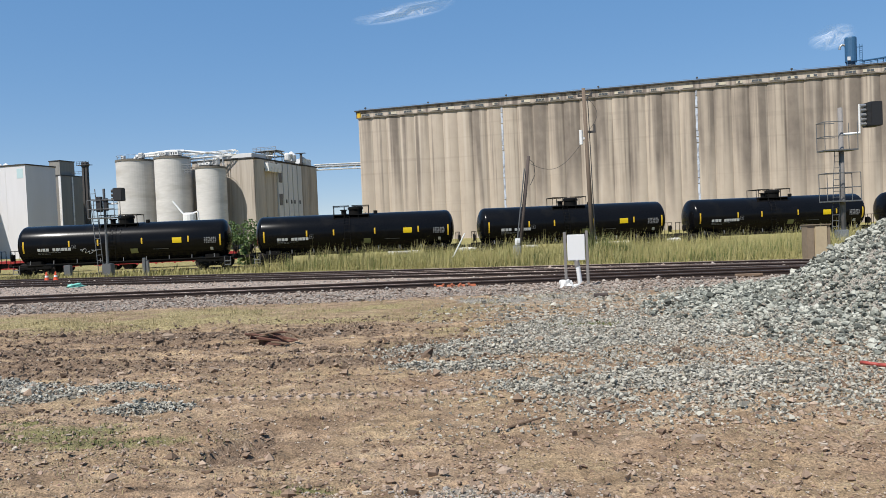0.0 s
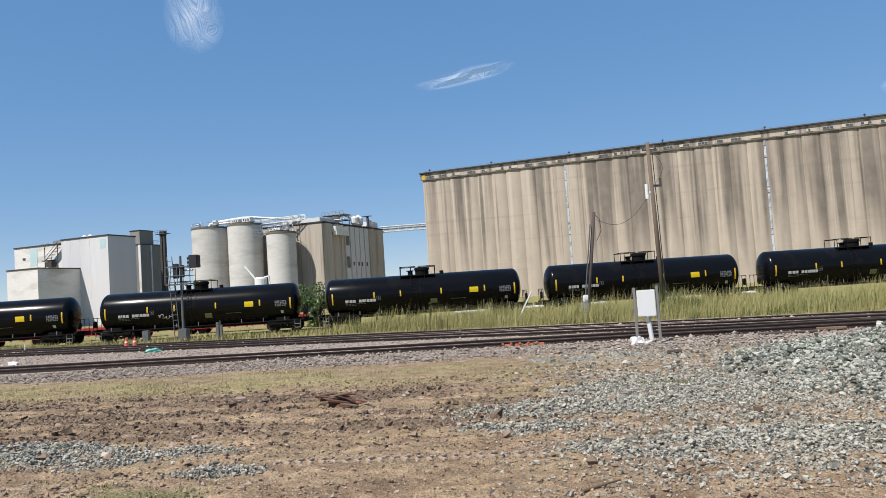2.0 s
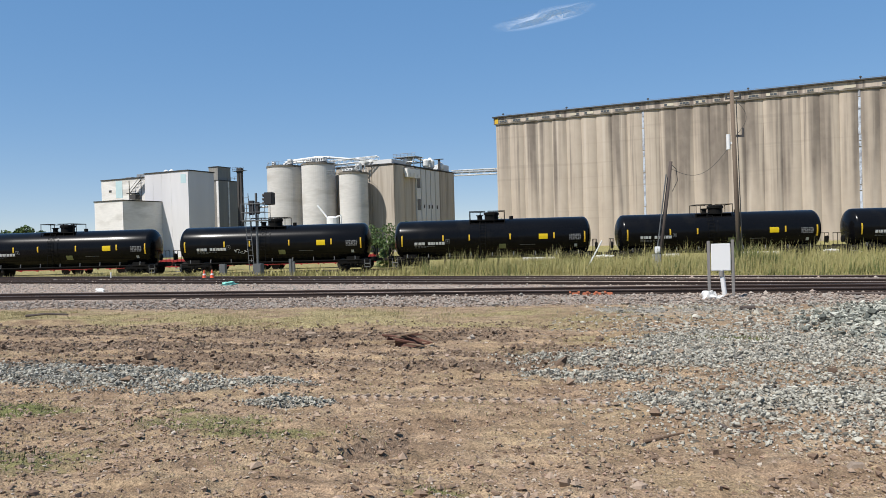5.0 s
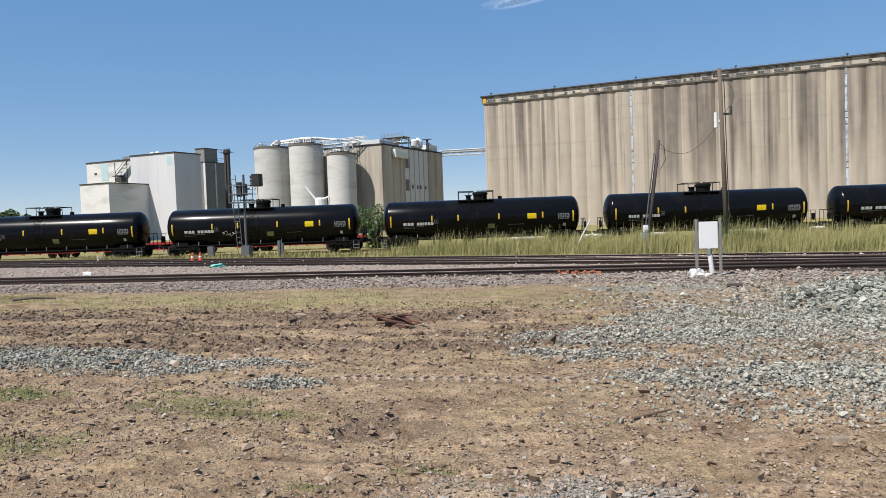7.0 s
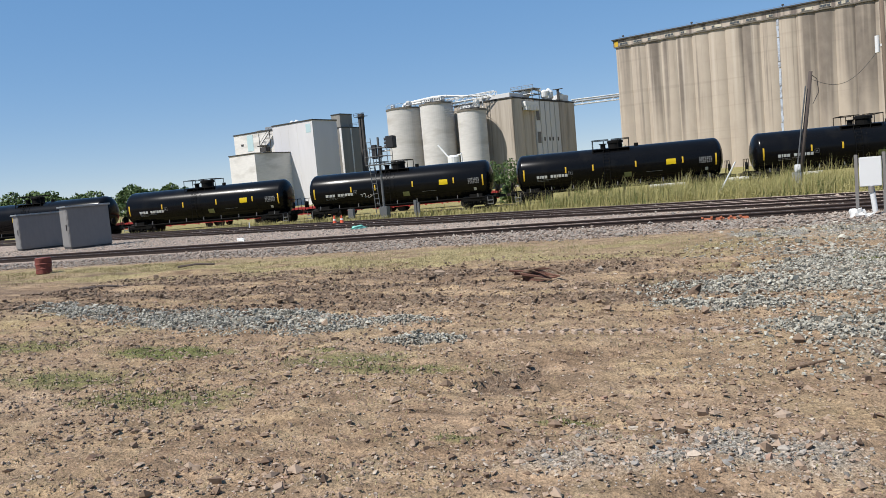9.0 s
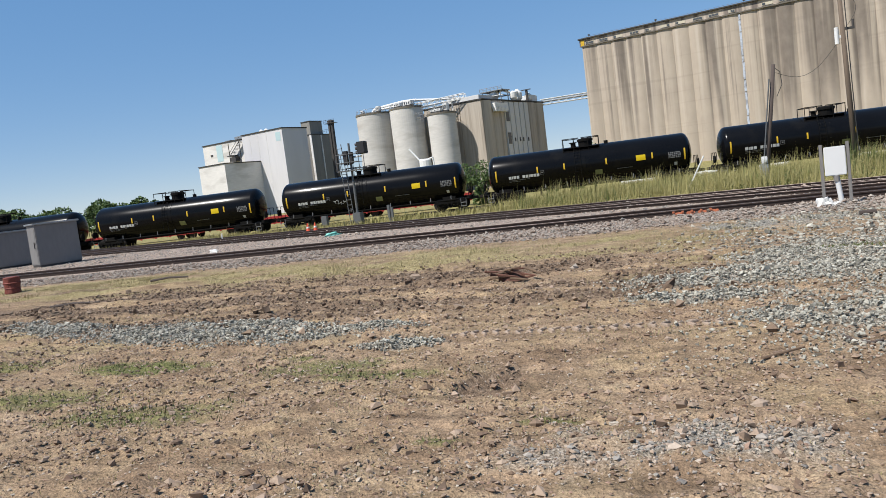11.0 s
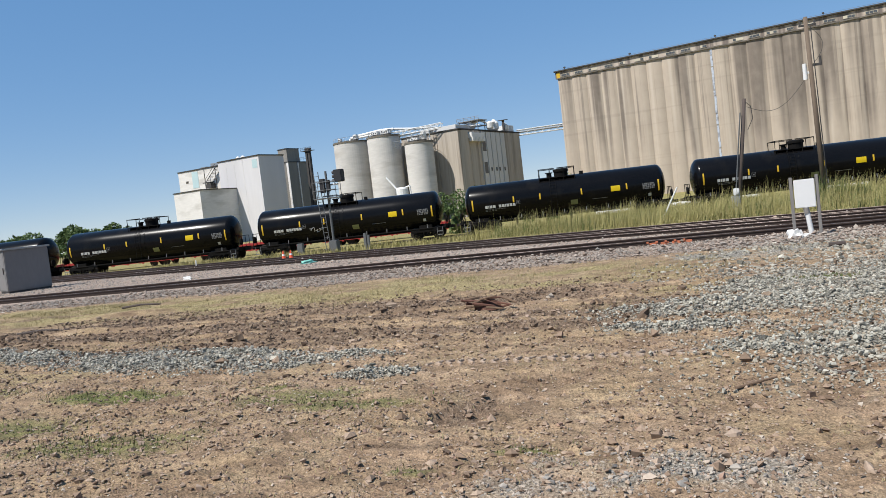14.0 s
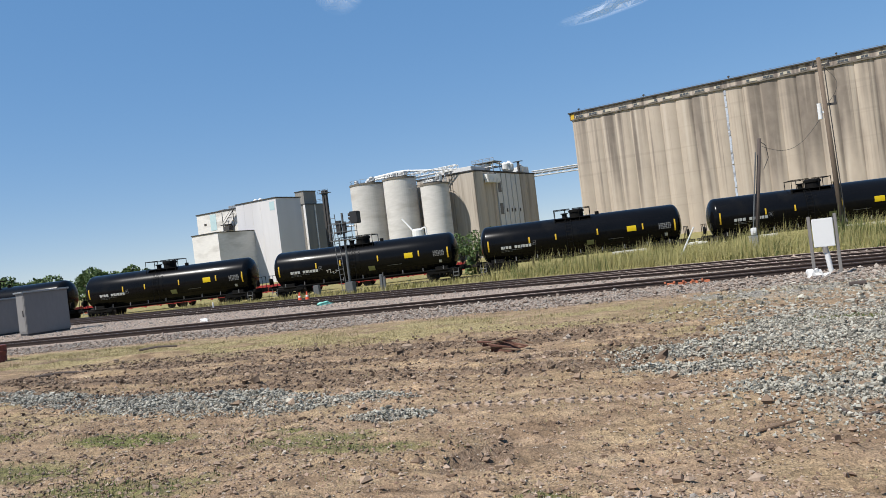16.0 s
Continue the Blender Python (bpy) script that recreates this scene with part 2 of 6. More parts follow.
def pipe(bm, points, r, n=6):
    for a, b in zip(points[:-1], points[1:]):
        rod(bm, a, b, r, n=n)
    return bm


def nb():
    return bmesh.new()


def lathe(bm, profile, n=24, m=None):
    """Turn (radius, height) pairs round the z axis."""
    rings = []
    for r, z in profile:
        ring = []
        for i in range(n):
            a = 2 * math.pi * i / n
            v = Vector((r * math.cos(a), r * math.sin(a), z))
            ring.append(bm.verts.new(m @ v if m else v))
        rings.append(ring)
    for a, b in zip(rings[:-1], rings[1:]):
        for i in range(n):
            bm.faces.new((a[i], a[(i + 1) % n], b[(i + 1) % n], b[i]))
    bm.faces.new(rings[0][::-1])
    bm.faces.new(rings[-1])
    return bm


def railing(bm, a, b, h=1.05, gap=1.8, r=0.05):
    a, b = Vector(a), Vector(b)
    k = max(1, round((b - a).length / gap))
    up = Vector((0, 0, h))
    for i in range(k + 1):
        p = a.lerp(b, i / k)
        rod(bm, p, p + up, r, n=5)
    rod(bm, a + up, b + up, r, n=5)
    rod(bm, a + up * 0.5, b + up * 0.5, r * 0.8, n=5)
    return bm


# ---------------------------------------------------------------- ground


def hashed(ix, iy, seed):
    h = (ix.astype(np.int64) * 374761393 + iy.astype(np.int64) * 668265263 + seed * 974634211) & 0x7FFFFFFF
    h = ((h ^ (h >> 13)) * 1274126177) & 0x7FFFFFFF
    return ((h ^ (h >> 16)) & 0xFFFFFF) / float(0xFFFFFF)


def vnoise(x, y, seed=0):
    ix, iy = np.floor(x), np.floor(y)
    fx, fy = x - ix, y - iy
    fx, fy = fx * fx * (3 - 2 * fx), fy * fy * (3 - 2 * fy)
    a, b = hashed(ix, iy, seed), hashed(ix + 1, iy, seed)
    c, d = hashed(ix, iy + 1, seed), hashed(ix + 1, iy + 1, seed)
    return (a * (1 - fx) + b * fx) * (1 - fy) + (c * (1 - fx) + d * fx) * fy


def fbm(x, y, seed=0, octaves=4):
    s, amp, tot = 0, 1.0, 0
    for o in range(octaves):
        s = s + amp * vnoise(x * 2 ** o, y * 2 ** o, seed + o)
        tot += amp
        amp *= 0.5
    return s / tot


def smooth(a, b, x):
    t = np.clip((x - a) / (b - a), 0, 1)
    return t * t * (3 - 2 * t)


def blob(x, y, cx, cy, rx, ry, turn=0.0):
    """1 in the middle of an ellipse, 0 at its ragged edge and beyond."""
    c, s = math.cos(radians(turn)), math.sin(radians(turn))
    u, v = ((x - cx) * c + (y - cy) * s) / rx, (-(x - cx) * s + (y - cy) * c) / ry
    d = np.sqrt(u * u + v * v) + 0.5 * (fbm(x * 1.3, y * 1.3, 5) - 0.5)
    return 1 - smooth(0.35, 1.1, d)


def track_a(x):
    return 22.7 - 0.075 * x - 0.0022 * np.clip(x, 0, 60) ** 2


def track_b(x):
    return 27.2 - 0.315 * x


def track_c(x):
    return 29.9 - 0.36 * x


def train_line(x):
    return 62.8 + 0.11 * x


PILE = (10.0, 12.5)
HOLLOW = (-1.60, 5.80, 0.33, 0.62, -14)


def pile_height(x, y):
    d = np.hypot(x - PILE[0], y - PILE[1])
    d = d + 0.5 * (fbm(x * 0.8, y * 0.8, 21) - 0.5)
    cone = np.clip(2.72 - 0.585 * d, 0, None)
    cone = np.where(cone > 2.0, 2.0 + 0.45 * (cone - 2.0), cone)
    skirt = 0.10 * (1 - smooth(4.6, 6.9, d))
    return np.maximum(cone, skirt)


def height(x, y):
    far = y + 0.15 * x
    h = -0.72 * smooth(33, 56, far)
    near = 1 - smooth(20, 40, np.hypot(x, y))
    h = h + near * (0.10 * (fbm(x * 0.35, y * 0.35, 1) - 0.5) + 0.035 * (fbm(x * 1.7, y * 1.7, 2, 3) - 0.5))
    lane = np.exp(-((y - 7.55 + 0.11 * (x + 1.3)) / 0.2) ** 4) * smooth(-3.0, -2.6, x) * (1 - smooth(0.4, 0.9, x))
    fine = (1 - smooth(14, 22, y)) * (1 - 0.75 * lane) * (0.085 * (fbm(x * 5, y * 5, 3, 3) - 0.5) + 0.05 * (fbm(x * 17, y * 17, 4, 2) - 0.5))
    h = h + fine
    # dirt furrows left by vehicles, running across
    band = smooth(8.2, 9.2, y) * (1 - smooth(12.5, 14, y)) * (1 - smooth(-0.5, 2, x))
    h = h + band * 0.17 * (fbm(x * 0.6, (y + 0.08 * x) * 3.6, 8, 4) - 0.5)
    # a scraped hollow with a rough lip, grooved by a tyre along its length
    hol = blob(x, y, *HOLLOW)
    groove = np.sin((0.94 * (x + 1.62) - 0.35 * (y - 5.8)) * 62 + 3 * fbm(x * 4, y * 4, 15, 2))
    h = h - 0.08 * hol + 0.034 * hol * groove + 0.09 * hol * (fbm(x * 9, y * 9, 14, 3) - 0.5)
    trail = blob(x, y, -0.95, 6.75, 0.95, 0.38, 20)
    h = h + 0.018 * trail * np.sin((0.5 * x + 0.86 * y) * 40 + 4 * fbm(x * 2, y * 2, 16, 2))
    # low shoulder of turned soil
    h = h + 0.10 * blob(x, y, -12.3, 15.6, 1.6, 0.5, 10) + 0.05 * blob(x, y, -12.3, 12.9, 1.5, 0.3, 10)
    h = h + 0.05 * gravel_mask(x, y)
    base = np.abs(y - track_a(x))
    h = np.where(far < 33, h * np.clip(smooth(1.4, 3.6, base) + 0.0, 0.0, 1) - 0.03 * (1 - smooth(1.4, 3.6, base)), h)
    return h + pile_height(x, y)


def gravel_mask(x, y):
    m = blob(x, y, -6.3, 8.9, 3.0, 0.85, -16)
    m = np.maximum(m, 0.9 * blob(x, y, -9.6, 9.9, 2.6, 0.55, -20))
    m = np.maximum(m, 0.8 * blob(x, y, -3.7, 8.45, 0.9, 0.22, -8))
    m = np.maximum(m, 0.9 * blob(x, y, -2.85, 7.25, 0.55, 0.22, 0))
    m = np.maximum(m, blob(x, y, 1.2, 10.2, 2.4, 0.8, 4))
    m = np.maximum(m, 0.75 * blob(x, y, 0.2, 8.7, 1.1, 0.3, 0))
    m = np.maximum(m, blob(x, y, 2.7, 7.55, 2.6, 0.8, -2))
    m = np.maximum(m, 0.7 * blob(x, y, 3.0, 11.6, 3.0, 1.6, 0))
    m = np.maximum(m, 0.28 * blob(x, y, 3.4, 8.8, 2.6, 1.2, 0))
    m = np.maximum(m, 0.6 * blob(x, y, -0.2, 4.25, 1.2, 0.5, 8))
    m = np.maximum(m, 0.7 * blob(x, y, 1.9, 16.6, 2.6, 1.0, 0))
    m = np.maximum(m, 0.27 * smooth(-0.5, 3.0, x - 0.12 * (y - 8)) * smooth(5.0, 6.5, y) * (1 - smooth(16.5, 18.5, y)))
    m = m * (0.35 + 0.65 * smooth(0.36, 0.56, fbm(x * 2.1, y * 3.2, 41, 3)))
    return np.maximum(m, 1 - smooth(5.0, 6.4, np.hypot(x - PILE[0], y - PILE[1])))


def dry_mask(x, y):
    m = smooth(12.3, 14.2, y + 0.10 * x) * (1 - smooth(16.4, 18.2, y + 0.10 * x)) * (1 - smooth(-1.5, 2.5, x - 0.3 * y + 4))
    m = np.maximum(m, 0.8 * blob(x, y, 0.6, 12.2, 1.6, 0.8, 20))
    m = np.maximum(m, 0.55 * blob(x, y, -0.4, 10.6, 1.0, 1.2, 0))
    m = m * (0.42 + 0.58 * smooth(0.36, 0.58, fbm(x * 0.7, y * 1.6, 93)))
    worn = 0.6 * (1 - smooth(-8.5, -3.5, x)) * smooth(0.35, 0.62, fbm(x * 0.8, y * 1.3, 91)) * (1 - smooth(9, 13, y))
    return np.maximum(m, worn)


def turned_mask(x, y):
    band = smooth(8.6, 9.8, y + 0.05 * x) * (1 - smooth(12.4, 14.2, y + 0.1 * x)) * (1 - smooth(-1.0, 1.5, x))
    streak = fbm(x * 0.45, (y + 0.08 * x) * 3.4, 81, 4)
    far = 0.8 * smooth(12.5, 14, y) * (1 - smooth(16, 17, y)) * (1 - smooth(-13.5, -10.5, x))
    return np.clip(np.maximum(band, far) * smooth(0.36, 0.6, streak) + 0.85 * blob(x, y, *HOLLOW) + 0.35 * blob(x, y, -0.95, 6.75, 0.95, 0.38, 20), 0, 1)


def green_mask(x, y):
    m = blob(x, y, -6.0, 7.0, 1.2, 0.45, 0)
    for cx, cy, rx, ry in ((-6.2, 5.9, 1.3, 0.55), (-3.5, 6.45, 1.1, 0.45), (-2.6, 6.05, 0.9, 0.28), (-4.6, 5.2, 1.2, 0.5),
                           (-0.95, 4.75, 0.3, 0.1), (-3.9, 6.9, 0.5, 0.16), (-1.6, 4.4, 0.25, 0.12), (-8.4, 7.4, 1.2, 0.4)):
        m = np.maximum(m, 0.8 * blob(x, y, cx, cy, rx, ry))
    return np.maximum(m, blob(x, y, 2.1, 11.9, 0.5, 0.16))


def ballast_mask(x, y):
    d = y - track_a(x)
    return smooth(-5.2, -3.6, d + 0.8 * (fbm(x * 0.7, y * 0.7, 31) - 0.5)) * (1 - smooth(4.0, 7.0, y - track_c(x)))


def meadow_mask(x, y):
    return smooth(1.2, 2.6, y - track_c(x)) * smooth(-24, -10, x) + 0.6 * smooth(4, 8, y - track_c(x))


def axis(fine0, fine1, step, lo, hi, grow=1.09):
    mid = list(np.arange(fine0, fine1, step))
    up, s, v = [], step, fine1
    while v < hi:
        up.append(v)
        s *= grow
        v += s
    down, s, v = [], step, fine0 - step
    while v > lo:
        down.append(v)
        s *= grow
        v -= s
    return np.array(down[::-1] + mid + up + [hi])


def sheet():
    xs = axis(-8.5, 7.5, 0.055, -2600, 2600, 1.05)
    ys = axis(3.0, 12.5, 0.045, -400, 4200, 1.028)
    gx, gy = np.meshgrid(xs, ys)
    gz = height(gx, gy)
    nx, ny = len(xs), len(ys)
    me = bpy.data.meshes.new("ground")
    me.vertices.add(nx * ny)
    me.vertices.foreach_set("co", np.stack([gx, gy, gz], -1).astype(np.float32).ravel())
    i = np.arange(nx * ny).reshape(ny, nx)
    quads = np.stack([i[:-1, :-1], i[:-1, 1:], i[1:, 1:], i[1:, :-1]], -1).reshape(-1, 4)
    me.loops.add(quads.size)
    me.loops.foreach_set("vertex_index", quads.astype(np.int32).ravel())
    me.polygons.add(len(quads))
    me.polygons.foreach_set("loop_start", np.arange(0, quads.size, 4, dtype=np.int32))
    me.update(calc_edges=True)
    me.shade_smooth()
    for name, fn in (("gravel", gravel_mask), ("dry", dry_mask), ("green", green_mask), ("turned", turned_mask), ("ballast", ballast_mask), ("meadow", meadow_mask)):
        me.attributes.new(name, "FLOAT", "POINT").data.foreach_set("value", fn(gx, gy).astype(np.float32).ravel())
    me.materials.append(ground_material())
    ob = new("ground", me)
    return tagged(ob, "bare reddish-brown clay with dry grass and gravel patches", "ground", kind="structure")


def ground_material():
    m = bpy.data.materials.new("clay_ground")
    m.use_nodes = True
    n, link = m.node_tree.nodes, m.node_tree.links.new
    bsdf = n["Principled BSDF"]
    pos = n.new("ShaderNodeNewGeometry").outputs["Position"]

    def noise_tex(scale, detail=5, rough=0.6):
        t = n.new("ShaderNodeTexNoise")
        t.inputs["Scale"].default_value, t.inputs["Detail"].default_value, t.inputs["Roughness"].default_value = scale, detail, rough
        link(pos, t.inputs[0])
        return t.outputs[0]

    def ramp(src, stops):
        r = n.new("ShaderNodeValToRGB")
        e = r.color_ramp.elements
        while len(e) < len(stops):
            e.new(0.5)
        for k, (p, c) in enumerate(stops):
            e[k].position, e[k].color = p, (*c, 1)
        link(src, r.inputs[0])
        return r.outputs[0]

    def mix(fac, a, b):
        x = n.new("ShaderNodeMix")
        x.data_type = "RGBA"
        link(fac, x.inputs[0])
        link(a, x.inputs[6])
        link(b, x.inputs[7])
        return x.outputs[2]

    def masked(name, src, low, high):
        """A mask broken up by noise."""
        a = n.new("ShaderNodeAttribute")
        a.attribute_name = name
        s = n.new("ShaderNodeMath")
        s.operation = "ADD"
        link(a.outputs["Fac"], s.inputs[0])
        link(src, s.inputs[1])
        r = n.new("ShaderNodeMapRange")
        r.inputs[1].default_value, r.inputs[2].default_value = low, high
        link(s.outputs[0], r.inputs[0])
        return r.outputs[0]

    big, mid, fine, tiny = noise_tex(0.35), noise_tex(2.2), noise_tex(13), noise_tex(55, 3, 0.7)
    clay = ramp(big, [(0.3, (0.1721, 0.1118, 0.0685)), (0.5, (0.2414, 0.1699, 0.108)), (0.7, (0.3144, 0.2339, 0.155))])
    clods = ramp(mid, [(0.32, (0.1229, 0.0782, 0.0477)), (0.52, (0.2555, 0.181, 0.117)), (0.72, (0.3397, 0.2615, 0.1751))])
    wide = n.new("ShaderNodeMapping")
    wide.inputs["Scale"].default_value = (1.0, 4.0, 1.0)
    link(pos, wide.inputs[0])
    rut = n.new("ShaderNodeTexNoise")
    rut.inputs["Scale"].default_value, rut.inputs["Detail"].default_value, rut.inputs["Roughness"].default_value = 1.3, 7, 0.72
    link(wide.outputs[0], rut.inputs[0])
    half = n.new("ShaderNodeValue")
    half.outputs[0].default_value = 0.55
    base = mix(half.outputs[0], clay, clods)
    straw = ramp(fine, [(0.3, (0.1572, 0.1118, 0.0566)), (0.55, (0.2712, 0.1997, 0.108)), (0.75, (0.3636, 0.2995, 0.1743))])
    third = n.new("ShaderNodeMapRange")
    third.inputs[1].default_value, third.inputs[2].default_value, third.inputs[4].default_value = 0.45, 0.66, 0.5
    link(noise_tex(1.1), third.inputs[0])
    base = mix(third.outputs[0], base, straw)
    worn = n.new("ShaderNodeMapRange")
    worn.inputs[1].default_value, worn.inputs[2].default_value = 0.34, 0.66
    worn.inputs[3].default_value, worn.inputs[4].default_value = 0.66, 1.42
    link(rut.outputs[0], worn.inputs[0])
    sc0 = n.new("ShaderNodeVectorMath")
    sc0.operation = "SCALE"
    link(base, sc0.inputs[0])
    link(worn.outputs[0], sc0.inputs[3])
    base = sc0.outputs[0]
    turned = ramp(fine, [(0.3, (0.0969, 0.0656, 0.0447)), (0.52, (0.1676, 0.1177, 0.0797)), (0.75, (0.2459, 0.1825, 0.1267))])
    base = mix(masked("turned", rut.outputs[0], 0.7, 1.15), base, turned)
    dry = ramp(fine, [(0.3, (0.1676, 0.1341, 0.0633)), (0.5, (0.2682, 0.2198, 0.108)), (0.7, (0.3725, 0.3166, 0.1751))])
    base = mix(masked("dry", rut.outputs[0], 0.85, 1.5), base, dry)
    green = ramp(fine, [(0.3, (0.0685, 0.0842, 0.0283)), (0.6, (0.1475, 0.1497, 0.0566)), (0.8, (0.2459, 0.2093, 0.0939))])
    base = mix(masked("green", fine, 0.8, 1.5), base, green)
    grit = ramp(tiny, [(0.3, (0.108, 0.0954, 0.0775)), (0.5, (0.2123, 0.1922, 0.1602)), (0.7, (0.3352, 0.3129, 0.2719))])
    base = mix(masked("gravel", mid, 0.64, 1.08), base, grit)
    pink = ramp(tiny, [(0.3, (0.1177, 0.0842, 0.0656)), (0.5, (0.2652, 0.2093, 0.1691)), (0.7, (0.3934, 0.3285, 0.2734))])
    base = mix(masked("ballast", mid, 0.8, 1.1), base, pink)
    meadow = ramp(mid, [(0.3, (0.1281, 0.1244, 0.0372)), (0.5, (0.2265, 0.1944, 0.0752)), (0.7, (0.295, 0.2496, 0.1132))])
    base = mix(masked("meadow", fine, 0.8, 1.1), base, meadow)
    # speckle that also darkens the fine bump's pits: crevice shade put into the colour
    speck_shade = n.new("ShaderNodeMapRange")
    speck_shade.inputs[1].default_value, speck_shade.inputs[2].default_value = 0.25, 0.75
    speck_shade.inputs[3].default_value, speck_shade.inputs[4].default_value = 0.35, 1.7
    link(tiny, speck_shade.inputs[0])
    sc = n.new("ShaderNodeVectorMath")
    sc.operation = "SCALE"
    link(base, sc.inputs[0])
    link(speck_shade.outputs[0], sc.inputs[3])
    link(sc.outputs[0], bsdf.inputs["Base Color"])
    bsdf.inputs["Roughness"].default_value = 0.95
    bsdf.inputs["Specular IOR Level"].default_value = 0.15
    b1, b2 = n.new("ShaderNodeBump"), n.new("ShaderNodeBump")
    b1.inputs["Strength"].default_value, b1.inputs["Distance"].default_value = 0.9, 0.045
    b2.inputs["Strength"].default_value, b2.inputs["Distance"].default_value = 0.9, 0.014
    link(fine, b1.inputs["Height"])
    link(tiny, b2.inputs["Height"])
    link(b1.outputs[0], b2.inputs["Normal"])
    link(b2.outputs[0], bsdf.inputs["Normal"])
    return m


ground = sheet()


def on_ground(x, y):
    return float(height(np.array([float(x)]), np.array([float(y)]))[0])

# ---------------------------------------------------------------- grain elevator
BAY = 4.12


def grain_elevator():
    e = thing("grain_elevator", -21.98, 217, -0.8, -16, "long stained concrete grain elevator with fluted silo walls", "grain elevator")
    n, depth = 40, 26.0
    top = 34.9
    bm = nb()
    box(bm, 0.3, n * BAY, 1.2, depth, 0, top - 0.3)
    part("core", bm, "elevator", e)
    # one rounded silo bay, repeated along the wall
    bm = nb()
    k, r = 14, BAY * 0.95
    sag = math.sqrt(r * r - (BAY / 2) ** 2)
    front = []
    for i in range(k + 1):
        x = -BAY / 2 + BAY * i / k
        y = -(math.sqrt(max(r * r - x * x, 0)) - sag)
        front.append((x, y))
    lo = [bm.verts.new((x, y, 0)) for x, y in front] + [bm.verts.new((BAY / 2, 1.3, 0)), bm.verts.new((-BAY / 2, 1.3, 0))]
    hi = [bm.verts.new((v.co.x, v.co.y, top)) for v in lo]
    for i in range(len(lo)):
        j = (i + 1) % len(lo)
        bm.faces.new((lo[i], lo[j], hi[j], hi[i]))
    bm.faces.new(hi)
    bay = part("silo_bay", bm, "elevator", e)
    bay.matrix_basis = pose(BAY / 2, 0, 0)
    for i in range(1, n):
        again(bay, pose(BAY * (i + 0.5), 0, 0))
    for i in range(6):
        again(bay, pose(0.2, BAY * (i + 0.5) + 1.0, 0, 0, 0, -90))
    # eaves that follow the bays
    bm = nb()
    prof = [(x, y - 0.35) for x, y in front]
    lo = [bm.verts.new((x, y, 0)) for x, y in prof] + [bm.verts.new((BAY / 2, 1.3, 0)), bm.verts.new((-BAY / 2, 1.3, 0))]
    hi = [bm.verts.new((v.co.x, v.co.y, 0.32)) for v in lo]
    for i in range(len(lo)):
        j = (i + 1) % len(lo)
        bm.faces.new((lo[i], lo[j], hi[j], hi[i]))
    bm.faces.new(hi)
    bm.faces.new(lo[::-1])
    eave = part("eave", bm, "concrete_dark", e)
    eave.matrix_basis = pose(BAY / 2, 0, top + 0.005)
    for i in range(1, n):
        again(eave, pose(BAY * (i + 0.5), 0, top + 0.005))
    bm = nb()
    box(bm, -0.9, n * BAY, 0.6, depth, top + 0.33, top + 2.15)
    part("gallery", bm, "concrete", e)
    bm = nb()
    box(bm, -1.2, n * BAY + 0.3, 0.1, depth + 0.4, top + 2.16, top + 2.5, 0.05)
    part("roof", bm, "roof", e)
    # window bands of the gallery
    frame_bm = nb()
    box(frame_bm, -1.25, 1.25, -0.06, 0.1, 0.0, 0.68)
    win = part("window", frame_bm, "window_cream", e)
    win.matrix_basis = pose(BAY / 2, 0.55, top + 0.72)
    rnd = random.Random(4)
    pane_bm = nb()
    box(pane_bm, -0.36, 0.36, -0.05, 0.02, 0.07, 0.6)
    pane = part("pane", pane_bm, "glass", win)
    pane.matrix_basis = pose(-0.78, -0.03, 0)
    for dx in (0.0, 0.78):
        c = again(pane, pose(dx, -0.03, 0))
    for i in range(1, n):
        if i in (10, 22):
            continue
        w = again(win, pose(BAY * (i + 0.5) + rnd.uniform(-0.3, 0.3), 0.55, top + 0.72))
        if i % 5 == 4:
            w.scale.x = 0.6
        for dx in (-0.78, 0.0, 0.78):
            if rnd.random() < 0.72:
                c = new("pane", pane.data)
                c.parent = w
                c.matrix_basis = pose(dx, -0.03, 0)
    bm = nb()
    box(bm, -0.5, 0.5, 0.44, 0.58, top + 0.45, top + 1.95)
    part("door", bm, "yellow", e, "yellow steel door at the end of the gallery")
    # expansion joints, patched white
    for s in (10, 22, 34):
        bm = nb()
        rnd2 = random.Random(s)
        for i in range(24):
            a = rnd2.uniform(-0.06, 0.06)
            box(bm, s * BAY - 0.26 + a, s * BAY + 0.26 + a, -0.25, 0.05, i * top / 24, (i + 1) * top / 24 - rnd2.choice([0, 0, 0.25]))
        part("expansion_joint", bm, "joint", e, "whitewashed expansion joint")
    for s in (0.5, 5, 10.3, 16.2, 22.1, 27.4, 34):
        bm = nb()
        rod(bm, (s * BAY, 0.5, top + 2.4), (s * BAY, 0.5, top + 3.3), 0.07)
        box(bm, s * BAY - 0.25, s * BAY + 0.25, 0.3, 0.7, top + 2.9, top + 3.2)
        part("roof_vent", bm, "steel_dark", e)
    bm = nb()
    railing(bm, (0, 1.2, top + 2.45), (n * BAY, 1.2, top + 2.45), 0.5, 4, 0.03)
    part("railing", bm, "steel_grey", e)
    return e


def joint_material():
    return material("whitewashed_joint", (0.40, 0.44, 0.50), 0.85, vary=0.25, scale=1.2, grain=4, world_space=True,
                    stain=(0.24, 0.245, 0.265), stain_scale=0.9, stain_at=0.47)


